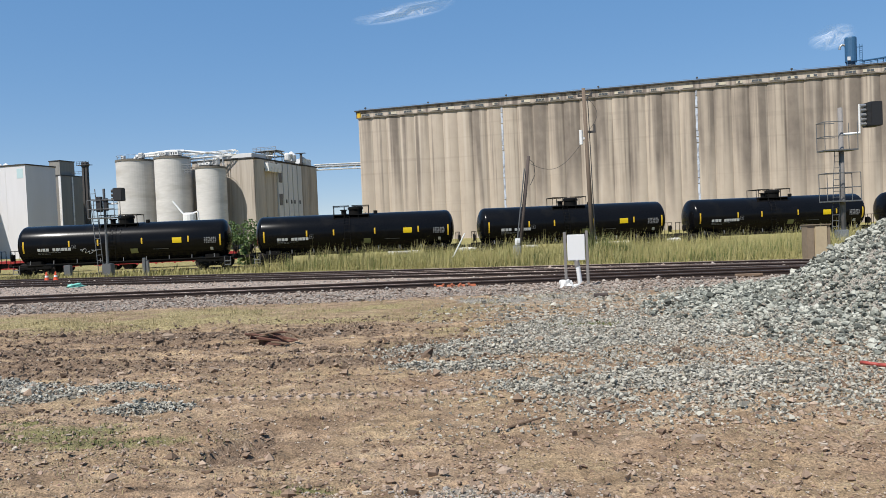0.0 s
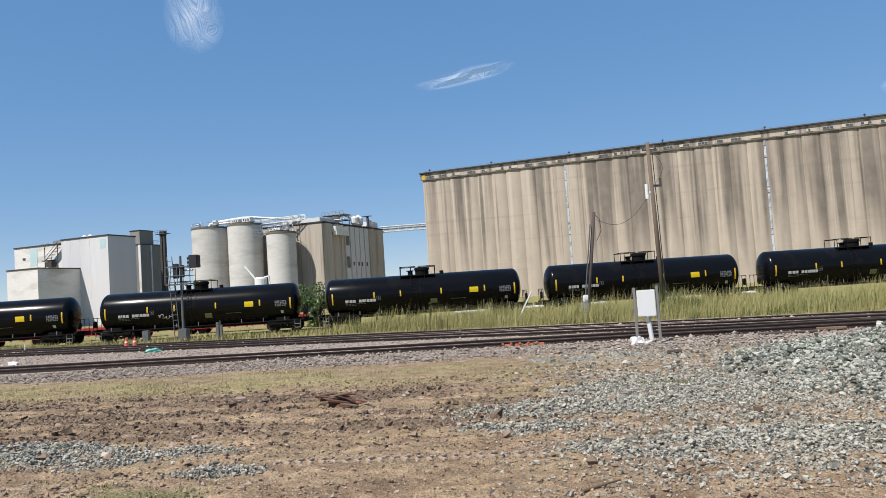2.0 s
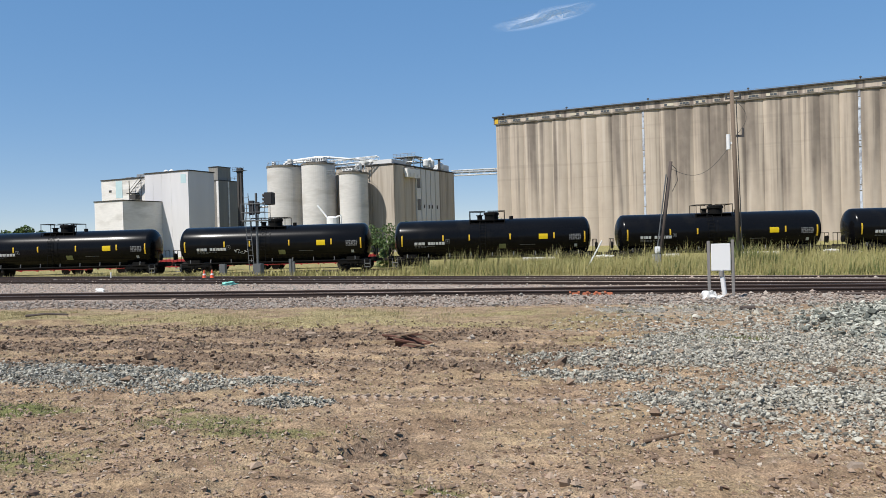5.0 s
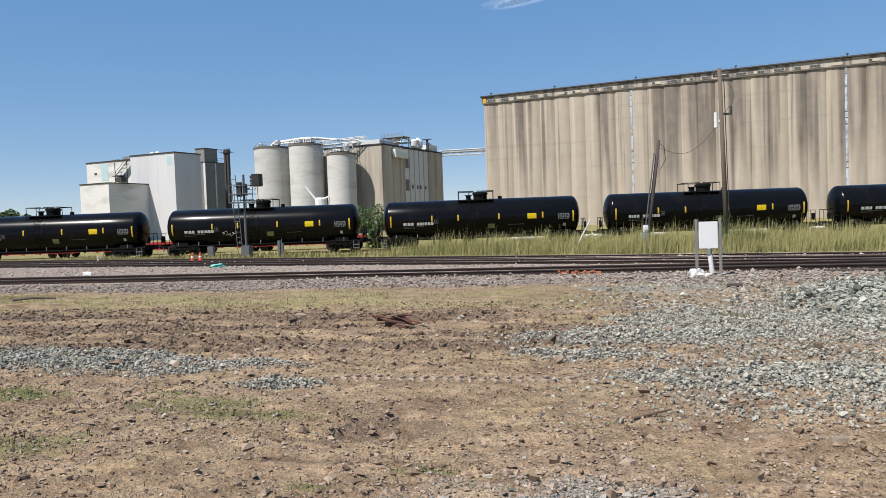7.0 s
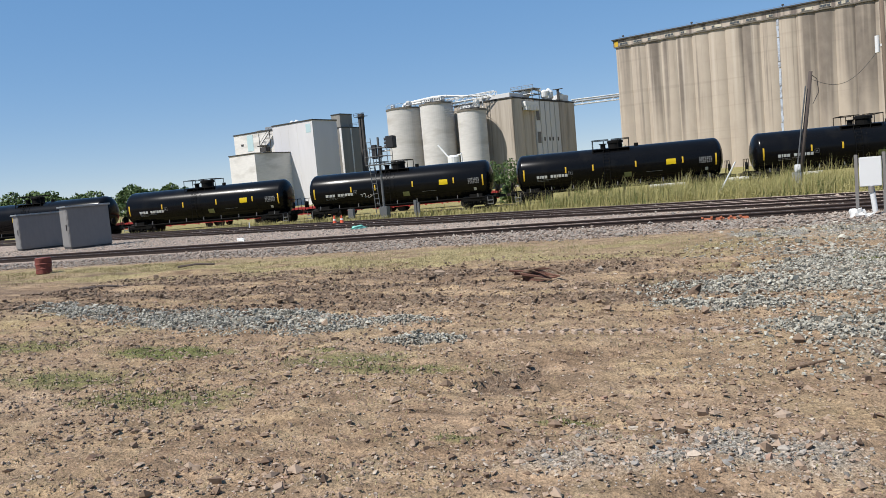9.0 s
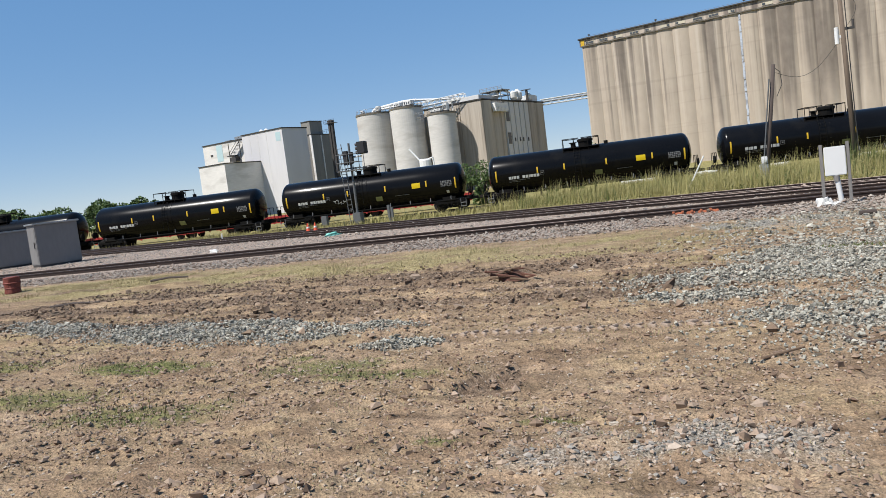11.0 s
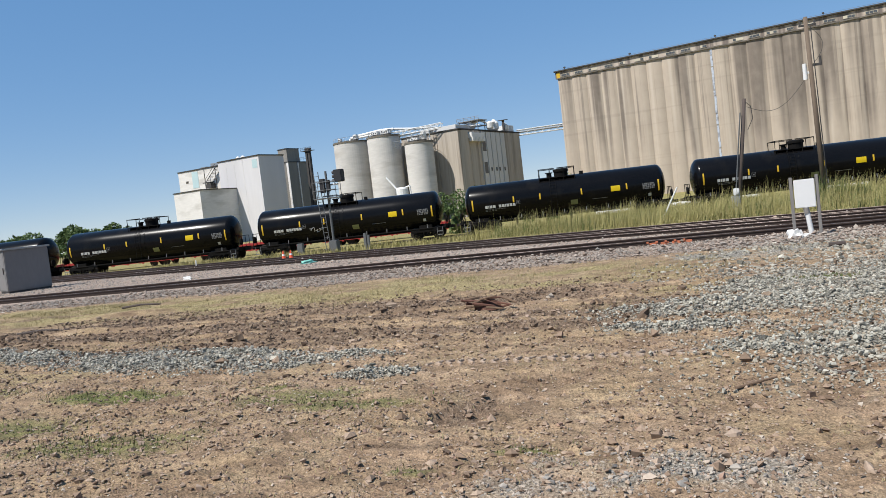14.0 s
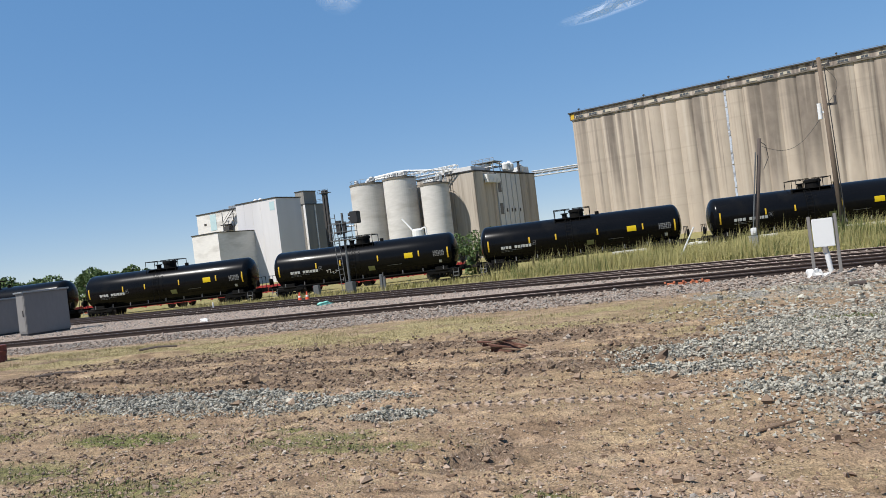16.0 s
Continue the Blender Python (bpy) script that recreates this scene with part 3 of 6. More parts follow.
def elevator_concrete():
    """Slip-formed concrete: soot runs that start under the eaves, narrow rain streaks and faint lift lines."""
    m = bpy.data.materials.new("streaked_elevator_concrete")
    m.use_nodes = True
    n, link = m.node_tree.nodes, m.node_tree.links.new
    bsdf = n["Principled BSDF"]
    turn = n.new("ShaderNodeMapping")
    turn.vector_type = "TEXTURE"
    turn.inputs["Location"].default_value = (-21.98, 217, -0.8)
    turn.inputs["Rotation"].default_value = (0, 0, radians(-16))
    link(n.new("ShaderNodeNewGeometry").outputs["Position"], turn.inputs[0])
    sep = n.new("ShaderNodeSeparateXYZ")
    link(turn.outputs[0], sep.inputs[0])

    def noise_at(sx, sz, detail=3, rough=0.5, shift=0.0):
        mp, t = n.new("ShaderNodeMapping"), n.new("ShaderNodeTexNoise")
        mp.inputs["Location"].default_value = (shift, 0, shift)
        mp.inputs["Scale"].default_value = (sx, sx * 0.5, sz)
        t.inputs["Scale"].default_value, t.inputs["Detail"].default_value, t.inputs["Roughness"].default_value = 1.0, detail, rough
        link(turn.outputs[0], mp.inputs[0])
        link(mp.outputs[0], t.inputs[0])
        return t.outputs[0]

    def rng(src, a, b, c=0.0, d=1.0):
        r = n.new("ShaderNodeMapRange")
        r.inputs[1].default_value, r.inputs[2].default_value, r.inputs[3].default_value, r.inputs[4].default_value = a, b, c, d
        link(src, r.inputs[0])
        return r.outputs[0]

    def op(kind, a, b):
        o = n.new("ShaderNodeMath")
        o.operation = kind
        for k, v in enumerate((a, b)):
            if isinstance(v, float):
                o.inputs[k].default_value = v
            else:
                link(v, o.inputs[k])
        return o.outputs[0]

    def tinted(fac, a, color):
        x = n.new("ShaderNodeMix")
        x.data_type = "RGBA"
        link(fac, x.inputs[0])
        link(a, x.inputs[6])
        x.inputs[7].default_value = (*color, 1)
        return x.outputs[2]

    dirty = rng(sep.outputs["X"], 25.0, 110.0, -0.035, 0.065)
    wide = rng(op("ADD", noise_at(0.26, 0.006, 3, 0.55, 3.1), dirty), 0.465, 0.575)
    thin = rng(op("ADD", noise_at(0.95, 0.014, 3, 0.6, 8.4), dirty), 0.53, 0.66)
    reach = op("MULTIPLY", noise_at(0.33, 0.0, 2, 0.5, 5.7), 46.0)
    fall = rng(op("SUBTRACT", sep.outputs["Z"], op("SUBTRACT", 34.0, reach)), -4.0, 9.0, 0.15, 1.0)
    run = op("MULTIPLY", op("MAXIMUM", wide, op("MULTIPLY", thin, 0.8)), fall)
    mottle = rng(noise_at(0.35, 0.22, 6, 0.62, 1.3), 0.32, 0.7, 0.0, 1.0)
    run = op("MULTIPLY", run, rng(mottle, 0.0, 1.0, 0.72, 0.96))
    pale = n.new("ShaderNodeRGB")
    pale.outputs[0].default_value = (0.417, 0.354, 0.285, 1)
    base = tinted(op("MULTIPLY", mottle, 0.55), pale.outputs[0], (0.3278, 0.2757, 0.222))
    base = tinted(op("MULTIPLY", rng(noise_at(0.55, 0.01, 2, 0.5, 12.2), 0.55, 0.68), 0.5), base, (0.5066, 0.447, 0.3725))
    lift = op("MULTIPLY", rng(noise_at(0.02, 0.85, 2, 0.4, 2.2), 0.6, 0.68), 0.22)
    base = tinted(lift, base, (0.2459, 0.2123, 0.1751))
    base = tinted(run, base, (0.1378, 0.1155, 0.0969))
    link(base, bsdf.inputs["Base Color"])
    bsdf.inputs["Roughness"].default_value = 0.92
    bsdf.inputs["Specular IOR Level"].default_value = 0.25
    return m


M["elevator"] = elevator_concrete()
M["joint"] = joint_material()
grain_elevator()


def on_elevator(s, back):
    a = radians(-16)
    return -21.98 + s * math.cos(a) - back * math.sin(a), 217 + s * math.sin(a) + back * math.cos(a)


def dust_collector():
    x, y = on_elevator(127.8, 9)
    t = thing("dust_collector", x, y, 36.6, -16, "blue cylindrical dust collector on the elevator roof", "dust collector")
    part("vessel", lathe(nb(), [(0.35, 0.9), (1.35, 2.4), (1.35, 8.2), (1.2, 8.45)], 20), "blue", t, smooth=False)
    for a in range(4):
        c, s = math.cos(a * math.pi / 2 + 0.7), math.sin(a * math.pi / 2 + 0.7)
        part("leg", rod(nb(), (1.2 * c, 1.2 * s, -0.4), (1.2 * c, 1.2 * s, 3), 0.1), "blue", t)
    bm = nb()
    for i in range(12):
        rod(bm, (1.9, -0.3, i * 0.55), (2.5, -0.3, i * 0.55), 0.05, n=5)
    rod(bm, (1.9, -0.3, -0.3), (1.9, -0.3, 6.6), 0.06)
    rod(bm, (2.5, -0.3, -0.3), (2.5, -0.3, 6.6), 0.06)
    for z in (2.5, 5.8):
        box(bm, 1.3, 2.6, -0.4, -0.1, z, z + 0.12)
    part("ladder", bm, "blue", t)
    part("outlet_pipe", pipe(nb(), [(-1.2, 0, 6.6), (-2.0, 0, 6.8), (-2.4, 0, 6.4), (-2.5, 0, 5.7)], 0.28, 8), "steel_grey", t)
    bm = nb()
    box(bm, -1.1, -0.4, -1.42, -1.3, 2.6, 3.5)
    part("plate", bm, "stencil", t)
    bm = nb()
    railing(bm, (2.6, -0.6, 1.2), (9, -0.6, 1.9), 1.1, 1.6, 0.06)
    pipe(bm, [(2.4, 0, 2.4), (8.5, 0, 2.8), (10.0, 0, 2.2)], 0.22)
    for i in range(5):
        rod(bm, (3 + i * 1.4, 0, -0.4), (3 + i * 1.4, 0, 2.5), 0.09)
    part("catwalk", bm, "blue", t)


dust_collector()


# ---------------------------------------------------------------- mill: workhouse, silos, white building


def silo(name, x, y, r, top, label):
    s = thing(name, x, y, -0.8, 0, label, "silo", "concrete silos of the mill")
    h = top + 0.8
    part("shell", lathe(nb(), [(r, 0), (r, h * 0.33), (r, h * 0.66), (r, h)], 48), "silo", s, smooth=False)
    part("rim", lathe(nb(), [(r + 0.12, h - 0.35), (r + 0.12, h + 0.1), (r * 0.2, h + 0.25)], 48), "concrete_dark", s)
    bm = nb()
    k = 16
    for i in range(k):
        a, b = 2 * math.pi * i / k, 2 * math.pi * (i + 1) / k
        p, q = Vector(((r - 0.2) * math.cos(a), (r - 0.2) * math.sin(a), h + 0.1)), Vector(((r - 0.2) * math.cos(b), (r - 0.2) * math.sin(b), h + 0.1))
        rod(bm, p, p + Vector((0, 0, 1.0)), 0.04, n=4)
        rod(bm, p + Vector((0, 0, 1.0)), q + Vector((0, 0, 1.0)), 0.04, n=4)
    part("guard_rail", bm, "steel_grey", s)
    for p in s.children[0].data.polygons:
        p.use_smooth = len(p.vertices) == 4
    return s


s1 = silo("silo", -75.6, 192, 4.67, 22.4, "pale grey concrete silo with a dark rim")
s2 = silo("silo", -65.5, 189.5, 4.33, 22.4, "pale grey concrete silo with white machinery on top")
s3 = silo("silo", -55.6, 187.5, 3.64, 19.5, "shorter beige concrete silo beside the workhouse")
s4 = silo("silo", -61.5, 199.5, 4.6, 20.6, "shaded concrete silo standing behind the others")


def roof_unit(x, y, z, sx, sy, sz, turn=-16):
    t = thing("roof_machine", x, y, z, turn, "white boxy conveyor drive on a silo top", "machinery", "silo-top machinery")
    bm = nb()
    box(bm, -sx / 2, sx / 2, -sy / 2, sy / 2, 0.25, sz, 0.08)
    part("housing", bm, "steel_white", t)
    for i in range(3):
        bm = nb()
        x0 = -sx * 0.36 + i * sx * 0.28
        box(bm, x0, x0 + sx * 0.16, -sy / 2 - 0.04, -sy / 2 + 0.02, 0.5, sz * 0.75)
        part("louvre", bm, "glass", t)
    bm = nb()
    box(bm, -sx * 0.45, sx * 0.45, -sy * 0.45, sy * 0.45, -0.1, 0.26)
    part("base_frame", bm, "steel_dark", t)


roof_unit(-67.0, 188.2, 22.65, 2.0, 1.8, 1.15)
roof_unit(-64.2, 188.4, 22.65, 2.4, 1.8, 1.45)
roof_unit(-78.0, 190.5, 22.6, 0.9, 0.9, 1.0)
roof_unit(-73.3, 190.0, 22.6, 1.1, 1.1, 1.5)
roof_unit(-56.4, 186.5, 19.75, 3.2, 1.8, 0.85)
roof_unit(-53.9, 186.6, 19.75, 1.2, 1.3, 2.0)
roof_unit(-59.5, 198.0, 20.7, 4.6, 2.6, 1.7)


def white_pipework():
    t = thing("conveyor_pipework", 0, 0, 0, 0, "white overhead spouts and trussed catwalk above the silos", "conveyor")
    bm = nb()
    pipe(bm, [(-75.2, 190.5, 22.4), (-74.9, 190.6, 23.2), (-73.8, 190.7, 23.6), (-66.2, 190.0, 24.2), (-62.6, 190.0, 24.1)], 0.38, 10)
    pipe(bm, [(-73.2, 190.3, 22.6), (-72.8, 190.4, 23.2), (-66.0, 189.6, 23.4)], 0.25, 8)
    pipe(bm, [(-62.6, 190, 24.1), (-58, 191, 23.6), (-52, 193, 23.2)], 0.3, 8)
    part("spout", bm, "steel_white", t)
    bm = nb()
    for a, b in (((-63, 189, 22.0), (-50, 190.5, 22.9)), ((-63, 191, 22.0), (-50, 192.5, 22.9))):
        a, b = Vector(a), Vector(b)
        up = Vector((0, 0, 1.1))
        rod(bm, a, b, 0.13)
        rod(bm, a + up, b + up, 0.11)
        for i in range(9):
            p, q = a.lerp(b, i / 9), a.lerp(b, (i + 1) / 9)
            rod(bm, p, q + up, 0.06, n=5)
            rod(bm, q, q + up, 0.06, n=5)
    for x, y in ((-62, 190), (-58, 190.5), (-53.5, 191)):
        rod(bm, (x, y, 19.5), (x, y, 22.4), 0.14)
    part("truss", bm, "steel_white", t)
    bm = nb()
    for z in (18.2, 19.4):
        railing(bm, (-62.5, 186.6, z), (-60.2, 186.6, z), 1.0, 0.8, 0.05)
    railing(bm, (-60, 185.5, 20.8), (-53, 185.5, 20.8), 1.0, 1.0, 0.05)
    part("handrail", bm, "steel_grey", t)


white_pipework()


def workhouse():
    w = thing("workhouse", -45.66, 190, -0.8, -16, "tall brown concrete mill workhouse with ribbed walls", "mill building")
    bm = nb()
    box(bm, -17.5, -0.15, 0.2, 36.4, 0, 22.4)
    part("wall", bm, "work", w)
    for x0, x1 in ((-17.5, -14.0), (-13.9, -10.4), (-10.2, -6.6), (-6.4, -0.05)):
        bm = nb()
        box(bm, x0, x1, 0.0, 0.3, 0, 22.35, 0.06)
        part("front_rib", bm, "work", w)
    # side: two rounded silos, a clad section, three more silos
    for y0, wd in ((0.1, 5.6), (5.8, 5.7), (26.2, 4.2), (30.6, 5.6)):
        bm = nb()
        k = 10
        pts = [(0.75 * math.sin(math.pi * i / k) - 0.1, y0 + wd * i / k) for i in range(k + 1)]
        lo = [bm.verts.new((x, y, 0)) for x, y in pts] + [bm.verts.new((-0.4, y0 + wd, 0)), bm.verts.new((-0.4, y0, 0))]
        hi = [bm.verts.new((v.co.x, v.co.y, 22.3)) for v in lo]
        for i in range(len(lo)):
            j = (i + 1) % len(lo)
            bm.faces.new((lo[i], lo[j], hi[j], hi[i]))
        bm.faces.new(hi)
        part("silo_bay", bm, "work", w)
    for i in range(5):
        bm = nb()
        box(bm, -0.2, 0.25, 11.8 + i * 2.85, 11.8 + i * 2.85 + 2.45, 0, 22.2, 0.05)
        part("cladding_panel", bm, "panel", w, "pale sheet-metal cladding panel")
    for z in (4.2, 11, 17):
        bm = nb()
        box(bm, 0.2, 0.32, 12.1, 13.9, z, z + 3.0)
        part("window", bm, "glass", w)
    for y in (16.0, 18.9, 20.8, 23.9):
        bm = nb()
        box(bm, 0.22, 0.34, y - 0.3, y + 0.3, 11.6, 12.6)
        part("vent", bm, "steel_dark", w)
    bm = nb()
    box(bm, -17.7, 0.35, -0.2, 36.8, 22.4, 22.75, 0.05)
    part("roof", bm, "roof", w)
    bm = nb()
    box(bm, -11.5, -0.8, 0.6, 8, 22.76, 23.9, 0.1)
    part("penthouse", bm, "panel", w)
    bm = nb()
    box(bm, 0.3, 1.5, 4.5, 11.5, 20.2, 21.6, 0.1)
    for i in range(9):
        box(bm, 0.6, 1.6, 4.6 + i * 0.76, 5.2 + i * 0.76, 19.4, 20.6)
    part("awning", bm, "steel_white", w, "weathered white roof-edge awning")
    bm = nb()
    for a in (0, 5.5):
        for b in (0, 4):
            rod(bm, (-6 + a, 12 + b, 22.7), (-6 + a, 12 + b, 25.5), 0.14)
    for z in (24.1, 25.5):
        for b in (12, 16):
            rod(bm, (-6.6, b, z), (0.2, b, z), 0.14)
        for a in (-6, -0.5):
            rod(bm, (a, 11.6, z), (a, 16.4, z), 0.14)
    box(bm, -6.6, 0.1, 11.6, 16.4, 25.4, 25.6)
    railing(bm, (-6.6, 11.6, 25.6), (0.1, 11.6, 25.6), 0.8, 1.2, 0.06)
    railing(bm, (-10, 9, 22.7), (-1, 9, 23.6), 1, 1.2, 0.06)
    part("head_frame", bm, "steel_grey", w)
    part("cyclone", lathe(nb(), [(0.3, 22.7), (1.2, 24), (1.2, 25.0), (0.5, 25.8)], 14, Matrix.Translation((-3.2, 13.5, 0))), "steel_white", w)
    part("cyclone", lathe(nb(), [(0.4, 22.7), (1.0, 23.6), (1.0, 25.0), (0.3, 25.5)], 14, Matrix.Translation((-1.0, 20, 0))), "steel_white", w)
    part("cyclone", lathe(nb(), [(0.5, 22.7), (1.3, 23.6), (1.3, 25.2), (0.3, 26.3)], 14, Matrix.Translation((-2.0, 24.5, 0))), "steel_white", w)
    part("cyclone", lathe(nb(), [(0.5, 22.7), (1.1, 23.4), (1.1, 24.6), (0.3, 25.4)], 14, Matrix.Translation((-1.2, 29.5, 0))), "steel_white", w)
    part("spout", pipe(nb(), [(-3, 14, 25.0), (-2.5, 17, 25.8), (-1.5, 20, 25), (-1.5, 24, 25.4)], 0.3, 8), "steel_white", w)
    part("filter_box", box(nb(), -5, -1, 31, 35, 22.7, 24.8, 0.2), "steel_white", w)
    bm = nb()
    box(bm, -1.2, -0.6, 28, 28.4, 22.7, 26)
    box(bm, -2.4, 0.4, 27.7, 28.7, 26, 26.15)
    part("lamp_mast", bm, "steel_dark", w)


workhouse()


def bridge():
    t = thing("conveyor_bridge", 0, 0, 0, 0, "slim enclosed conveyor bridge between the buildings", "conveyor")
    a, b = Vector((-36.3, 224.0, 21.0)), Vector((-21.0, 226.5, 21.3))
    bm = nb()
    for dy in (0, 1.8):
        d = Vector((0, dy, 0))
        rod(bm, a + d, b + d, 0.11)
        rod(bm, a + d + Vector((0, 0, 1.5)), b + d + Vector((0, 0, 1.5)), 0.14)
        for i in range(7):
            p, q = a.lerp(b, i / 7) + d, a.lerp(b, (i + 1) / 7) + d
            rod(bm, p, q + Vector((0, 0, 1.5)), 0.045, n=5)
    part("truss", bm, "steel_white", t)
    bm = nb()
    d = (b - a)
    rod(bm, a + Vector((0, 0.9, 0.9)), b + Vector((0, 0.9, 0.9)), 0.3, n=10)
    part("tube", bm, "steel_grey", t)


bridge()


def spout_tower():
    t = thing("loading_spout", -55, 168, -0.8, -16, "white loading spout tower behind the train", "machinery")
    bm = nb()
    lathe(bm, [(0.5, 4.5), (1.4, 6), (1.4, 8.4), (1.1, 8.8)], 14)
    part("hopper", bm, "steel_white", t)
    bm = nb()
    for a in (-1.2, 1.2):
        for b in (-1.2, 1.2):
            rod(bm, (a, b, 0), (a, b, 6.6), 0.12)
    for z in (2, 4, 5.5):
        railing(bm, (-2.4, -1.4, z), (1.4, -1.4, z), 1, 0.9, 0.05)
    part("frame", bm, "steel_white", t)
    part("chute", pipe(nb(), [(-1, 0, 8), (-3.8, -0.5, 11.5)], 0.22), "steel_white", t)
    part("pipe", pipe(nb(), [(0.6, 0, 8.6), (2.2, 0, 8.9), (2.4, 0, 5)], 0.2), "steel_white", t)


spout_tower()


def white_building():
    w = thing("mill_building", -102.2, 190, -0.8, -16, "white windowless mill building with a shaded grey side", "building")
    bm = nb()
    box(bm, -15.9, 0, 0, 9.8, 0, 23.2)
    part("main_block", bm, "white_wall", w)
    bm = nb()
    box(bm, -16.1, 0.2, -0.2, 10, 23.2, 23.5, 0.04)
    part("roof_edge", bm, "roof", w)
    bm = nb()
    box(bm, -2.6, -0.75, -0.03, 0.02, 20.0, 22.4)
    part("blue_patch", bm, "pale_blue", w, "faded pale blue painted patch")
    bm = nb()
    for x in (-12.8, -9.6, -6.2):
        box(bm, x, x + 0.05, -0.025, 0.02, 0, 23.1)
    part("seam", bm, "plaster", w)
    b = thing("mill_building", -117.6, 194.6, -0.8, -16, "old plaster mill block with an outside stair", "building")
    bm = nb()
    box(bm, -19.7, -0.05, 2.2, 16, 0, 22.6)
    part("wall", bm, "plaster", b)
    bm = nb()
    box(bm, -19.9, 0.0, 2.0, 16.2, 22.6, 22.9, 0.04)
    part("roof_edge", bm, "roof", b)
    bm = nb()
    box(bm, -13.8, -11.2, 2.14, 2.22, 17.4, 22.2)
    part("blue_patch", bm, "pale_blue", b, "faded pale blue painted patch")
    bm = nb()
    box(bm, -16.6, -15.6, 2.12, 2.22, 19.2, 19.8)
    box(bm, -1.9, -0.4, 2.1, 2.22, 17.6, 19.4)
    part("window", bm, "steel_dark", b)
    bm = nb()
    z = 18.5
    for i in range(12):
        box(bm, -6.4 + i * 0.42, -5.9 + i * 0.42, 0.6, 1.9, z + i * 0.35, z + i * 0.35 + 0.06)
    rod(bm, (-6.6, 0.6, 18.3), (-1.4, 0.6, 22.6), 0.1)
    rod(bm, (-6.6, 0.6, 19.3), (-1.9, 0.6, 23.2), 0.06)
    box(bm, -7.8, -4.6, 0.5, 2.1, 18.2, 18.45)
    for x in (-6.8, -2.2):
        rod(bm, (x, 0.7, 8), (x, 0.7, 22), 0.11)
    box(bm, -6.4, -4.2, 0.4, 2.0, 16.6, 17.9)
    part("stair", bm, "steel_dark", b)
    for x in (2.0, 4.0):
        part("roof_vent", lathe(nb(), [(0.7, 22.9), (0.7, 24.4), (0.2, 24.8)], 14, Matrix.Translation((x, 6, 0))), "steel_white", b)
    part("roof_housing", box(nb(), -8.6, -5.0, 5, 8, 22.9, 24.1, 0.1), "steel_grey", b)
    part("roof_housing", box(nb(), -13.0, -10.6, 5, 7, 22.9, 23.5, 0.1), "steel_grey", b)
    low = thing("mill_annex", -115.16, 180, -0.8, -16, "low weathered concrete annex of the mill", "building")
    bm = nb()
    box(bm, -10.4, 0, 0, 13.5, 0, 15.2)
    part("wall", bm, "plaster", low)
    bm = nb()
    box(bm, -10.6, 0.2, -0.2, 13.6, 15.2, 15.45, 0.04)
    part("roof_edge", bm, "roof", low)
    for x0, x1, y, d, z, nm in ((-113.5, -109.8, 225, 4.8, 27.6, "stair_tower"), (-113.0, -108.9, 223.5, 8.6, 23.2, "elevator_tower")):
        t = thing(nm, (x0 + x1) / 2, y, -0.8, -16, "plain grey concrete tower behind the white building", "tower")
        hw = (x1 - x0) / 2
        part("shaft", box(nb(), -hw, hw, -1, d, 0, z), "grey_tower", t)
        part("cap", box(nb(), -hw - 0.15, hw + 0.15, -1.15, d + 0.15, z, z + 0.25), "roof", t)
        if nm == "elevator_tower":
            part("pilaster", box(nb(), hw, hw + 0.14, 3.2, 3.7, 0, z - 0.1), "plaster", t)
            part("pilaster", box(nb(), hw - 0.7, hw + 0.1, -1.2, -0.98, 0, z - 0.1), "plaster", t)
    t = thing("bucket_elevator", -94.3, 205, -0.8, -16, "dark steel bucket elevator leg with a head platform", "machinery")
    bm = nb()
    box(bm, -0.75, -0.15, -0.4, 0.4, 0, 23.6)
    part("leg", bm, "steel_dark", t)
    bm = nb()
    box(bm, 0.25, 0.85, -0.4, 0.4, 0, 23.6)
    part("leg", bm, "steel_dark", t)
    bm = nb()
    box(bm, -0.85, 0.95, -0.5, 0.5, 23.5, 24.9, 0.1)
    box(bm, -2.0, 2.0, -0.8, 0.8, 24.0, 24.12)
    railing(bm, (-2.0, -0.8, 24.12), (2.0, -0.8, 24.12), 0.9, 1, 0.045)
    railing(bm, (-4.5, 0, 21.6), (-0.8, 0, 21.6), 0.9, 1.2, 0.045)
    part("head", bm, "steel_dark", t)


white_building()

# ---------------------------------------------------------------- tank train
CAR = 17.85
TANK_R, TANK_Z = 1.48, 2.32           # above the rail head
RAIL_T = -0.5


def skin(bm, x0, x1, z0, z1, lift=0.012, k=4):
    """A thin patch lying on the camera side of the tank."""
    for side in (-1,):
        vs = []
        for j in range(k + 1):
            z = z0 + (z1 - z0) * j / k
            for x in (x0, x1):
                for l in (0.0, lift):
                    r = TANK_R + l
                    vs.append(bm.verts.new((x, side * math.sqrt(max(r * r - (z - TANK_Z) ** 2, 0.0)), z)))
        for j in range(k):
            a, b = 4 * j, 4 * (j + 1)
            bm.faces.new((vs[a + 1], vs[a + 3], vs[b + 3], vs[b + 1]))
            bm.faces.new((vs[a], vs[a + 1], vs[b + 1], vs[b]))
            bm.faces.new((vs[a + 3], vs[a + 2], vs[b + 2], vs[b + 3]))
        bm.faces.new((vs[0], vs[2], vs[3], vs[1]))
        e = 4 * k
        bm.faces.new((vs[e + 1], vs[e + 3], vs[e + 2], vs[e]))
    return bm


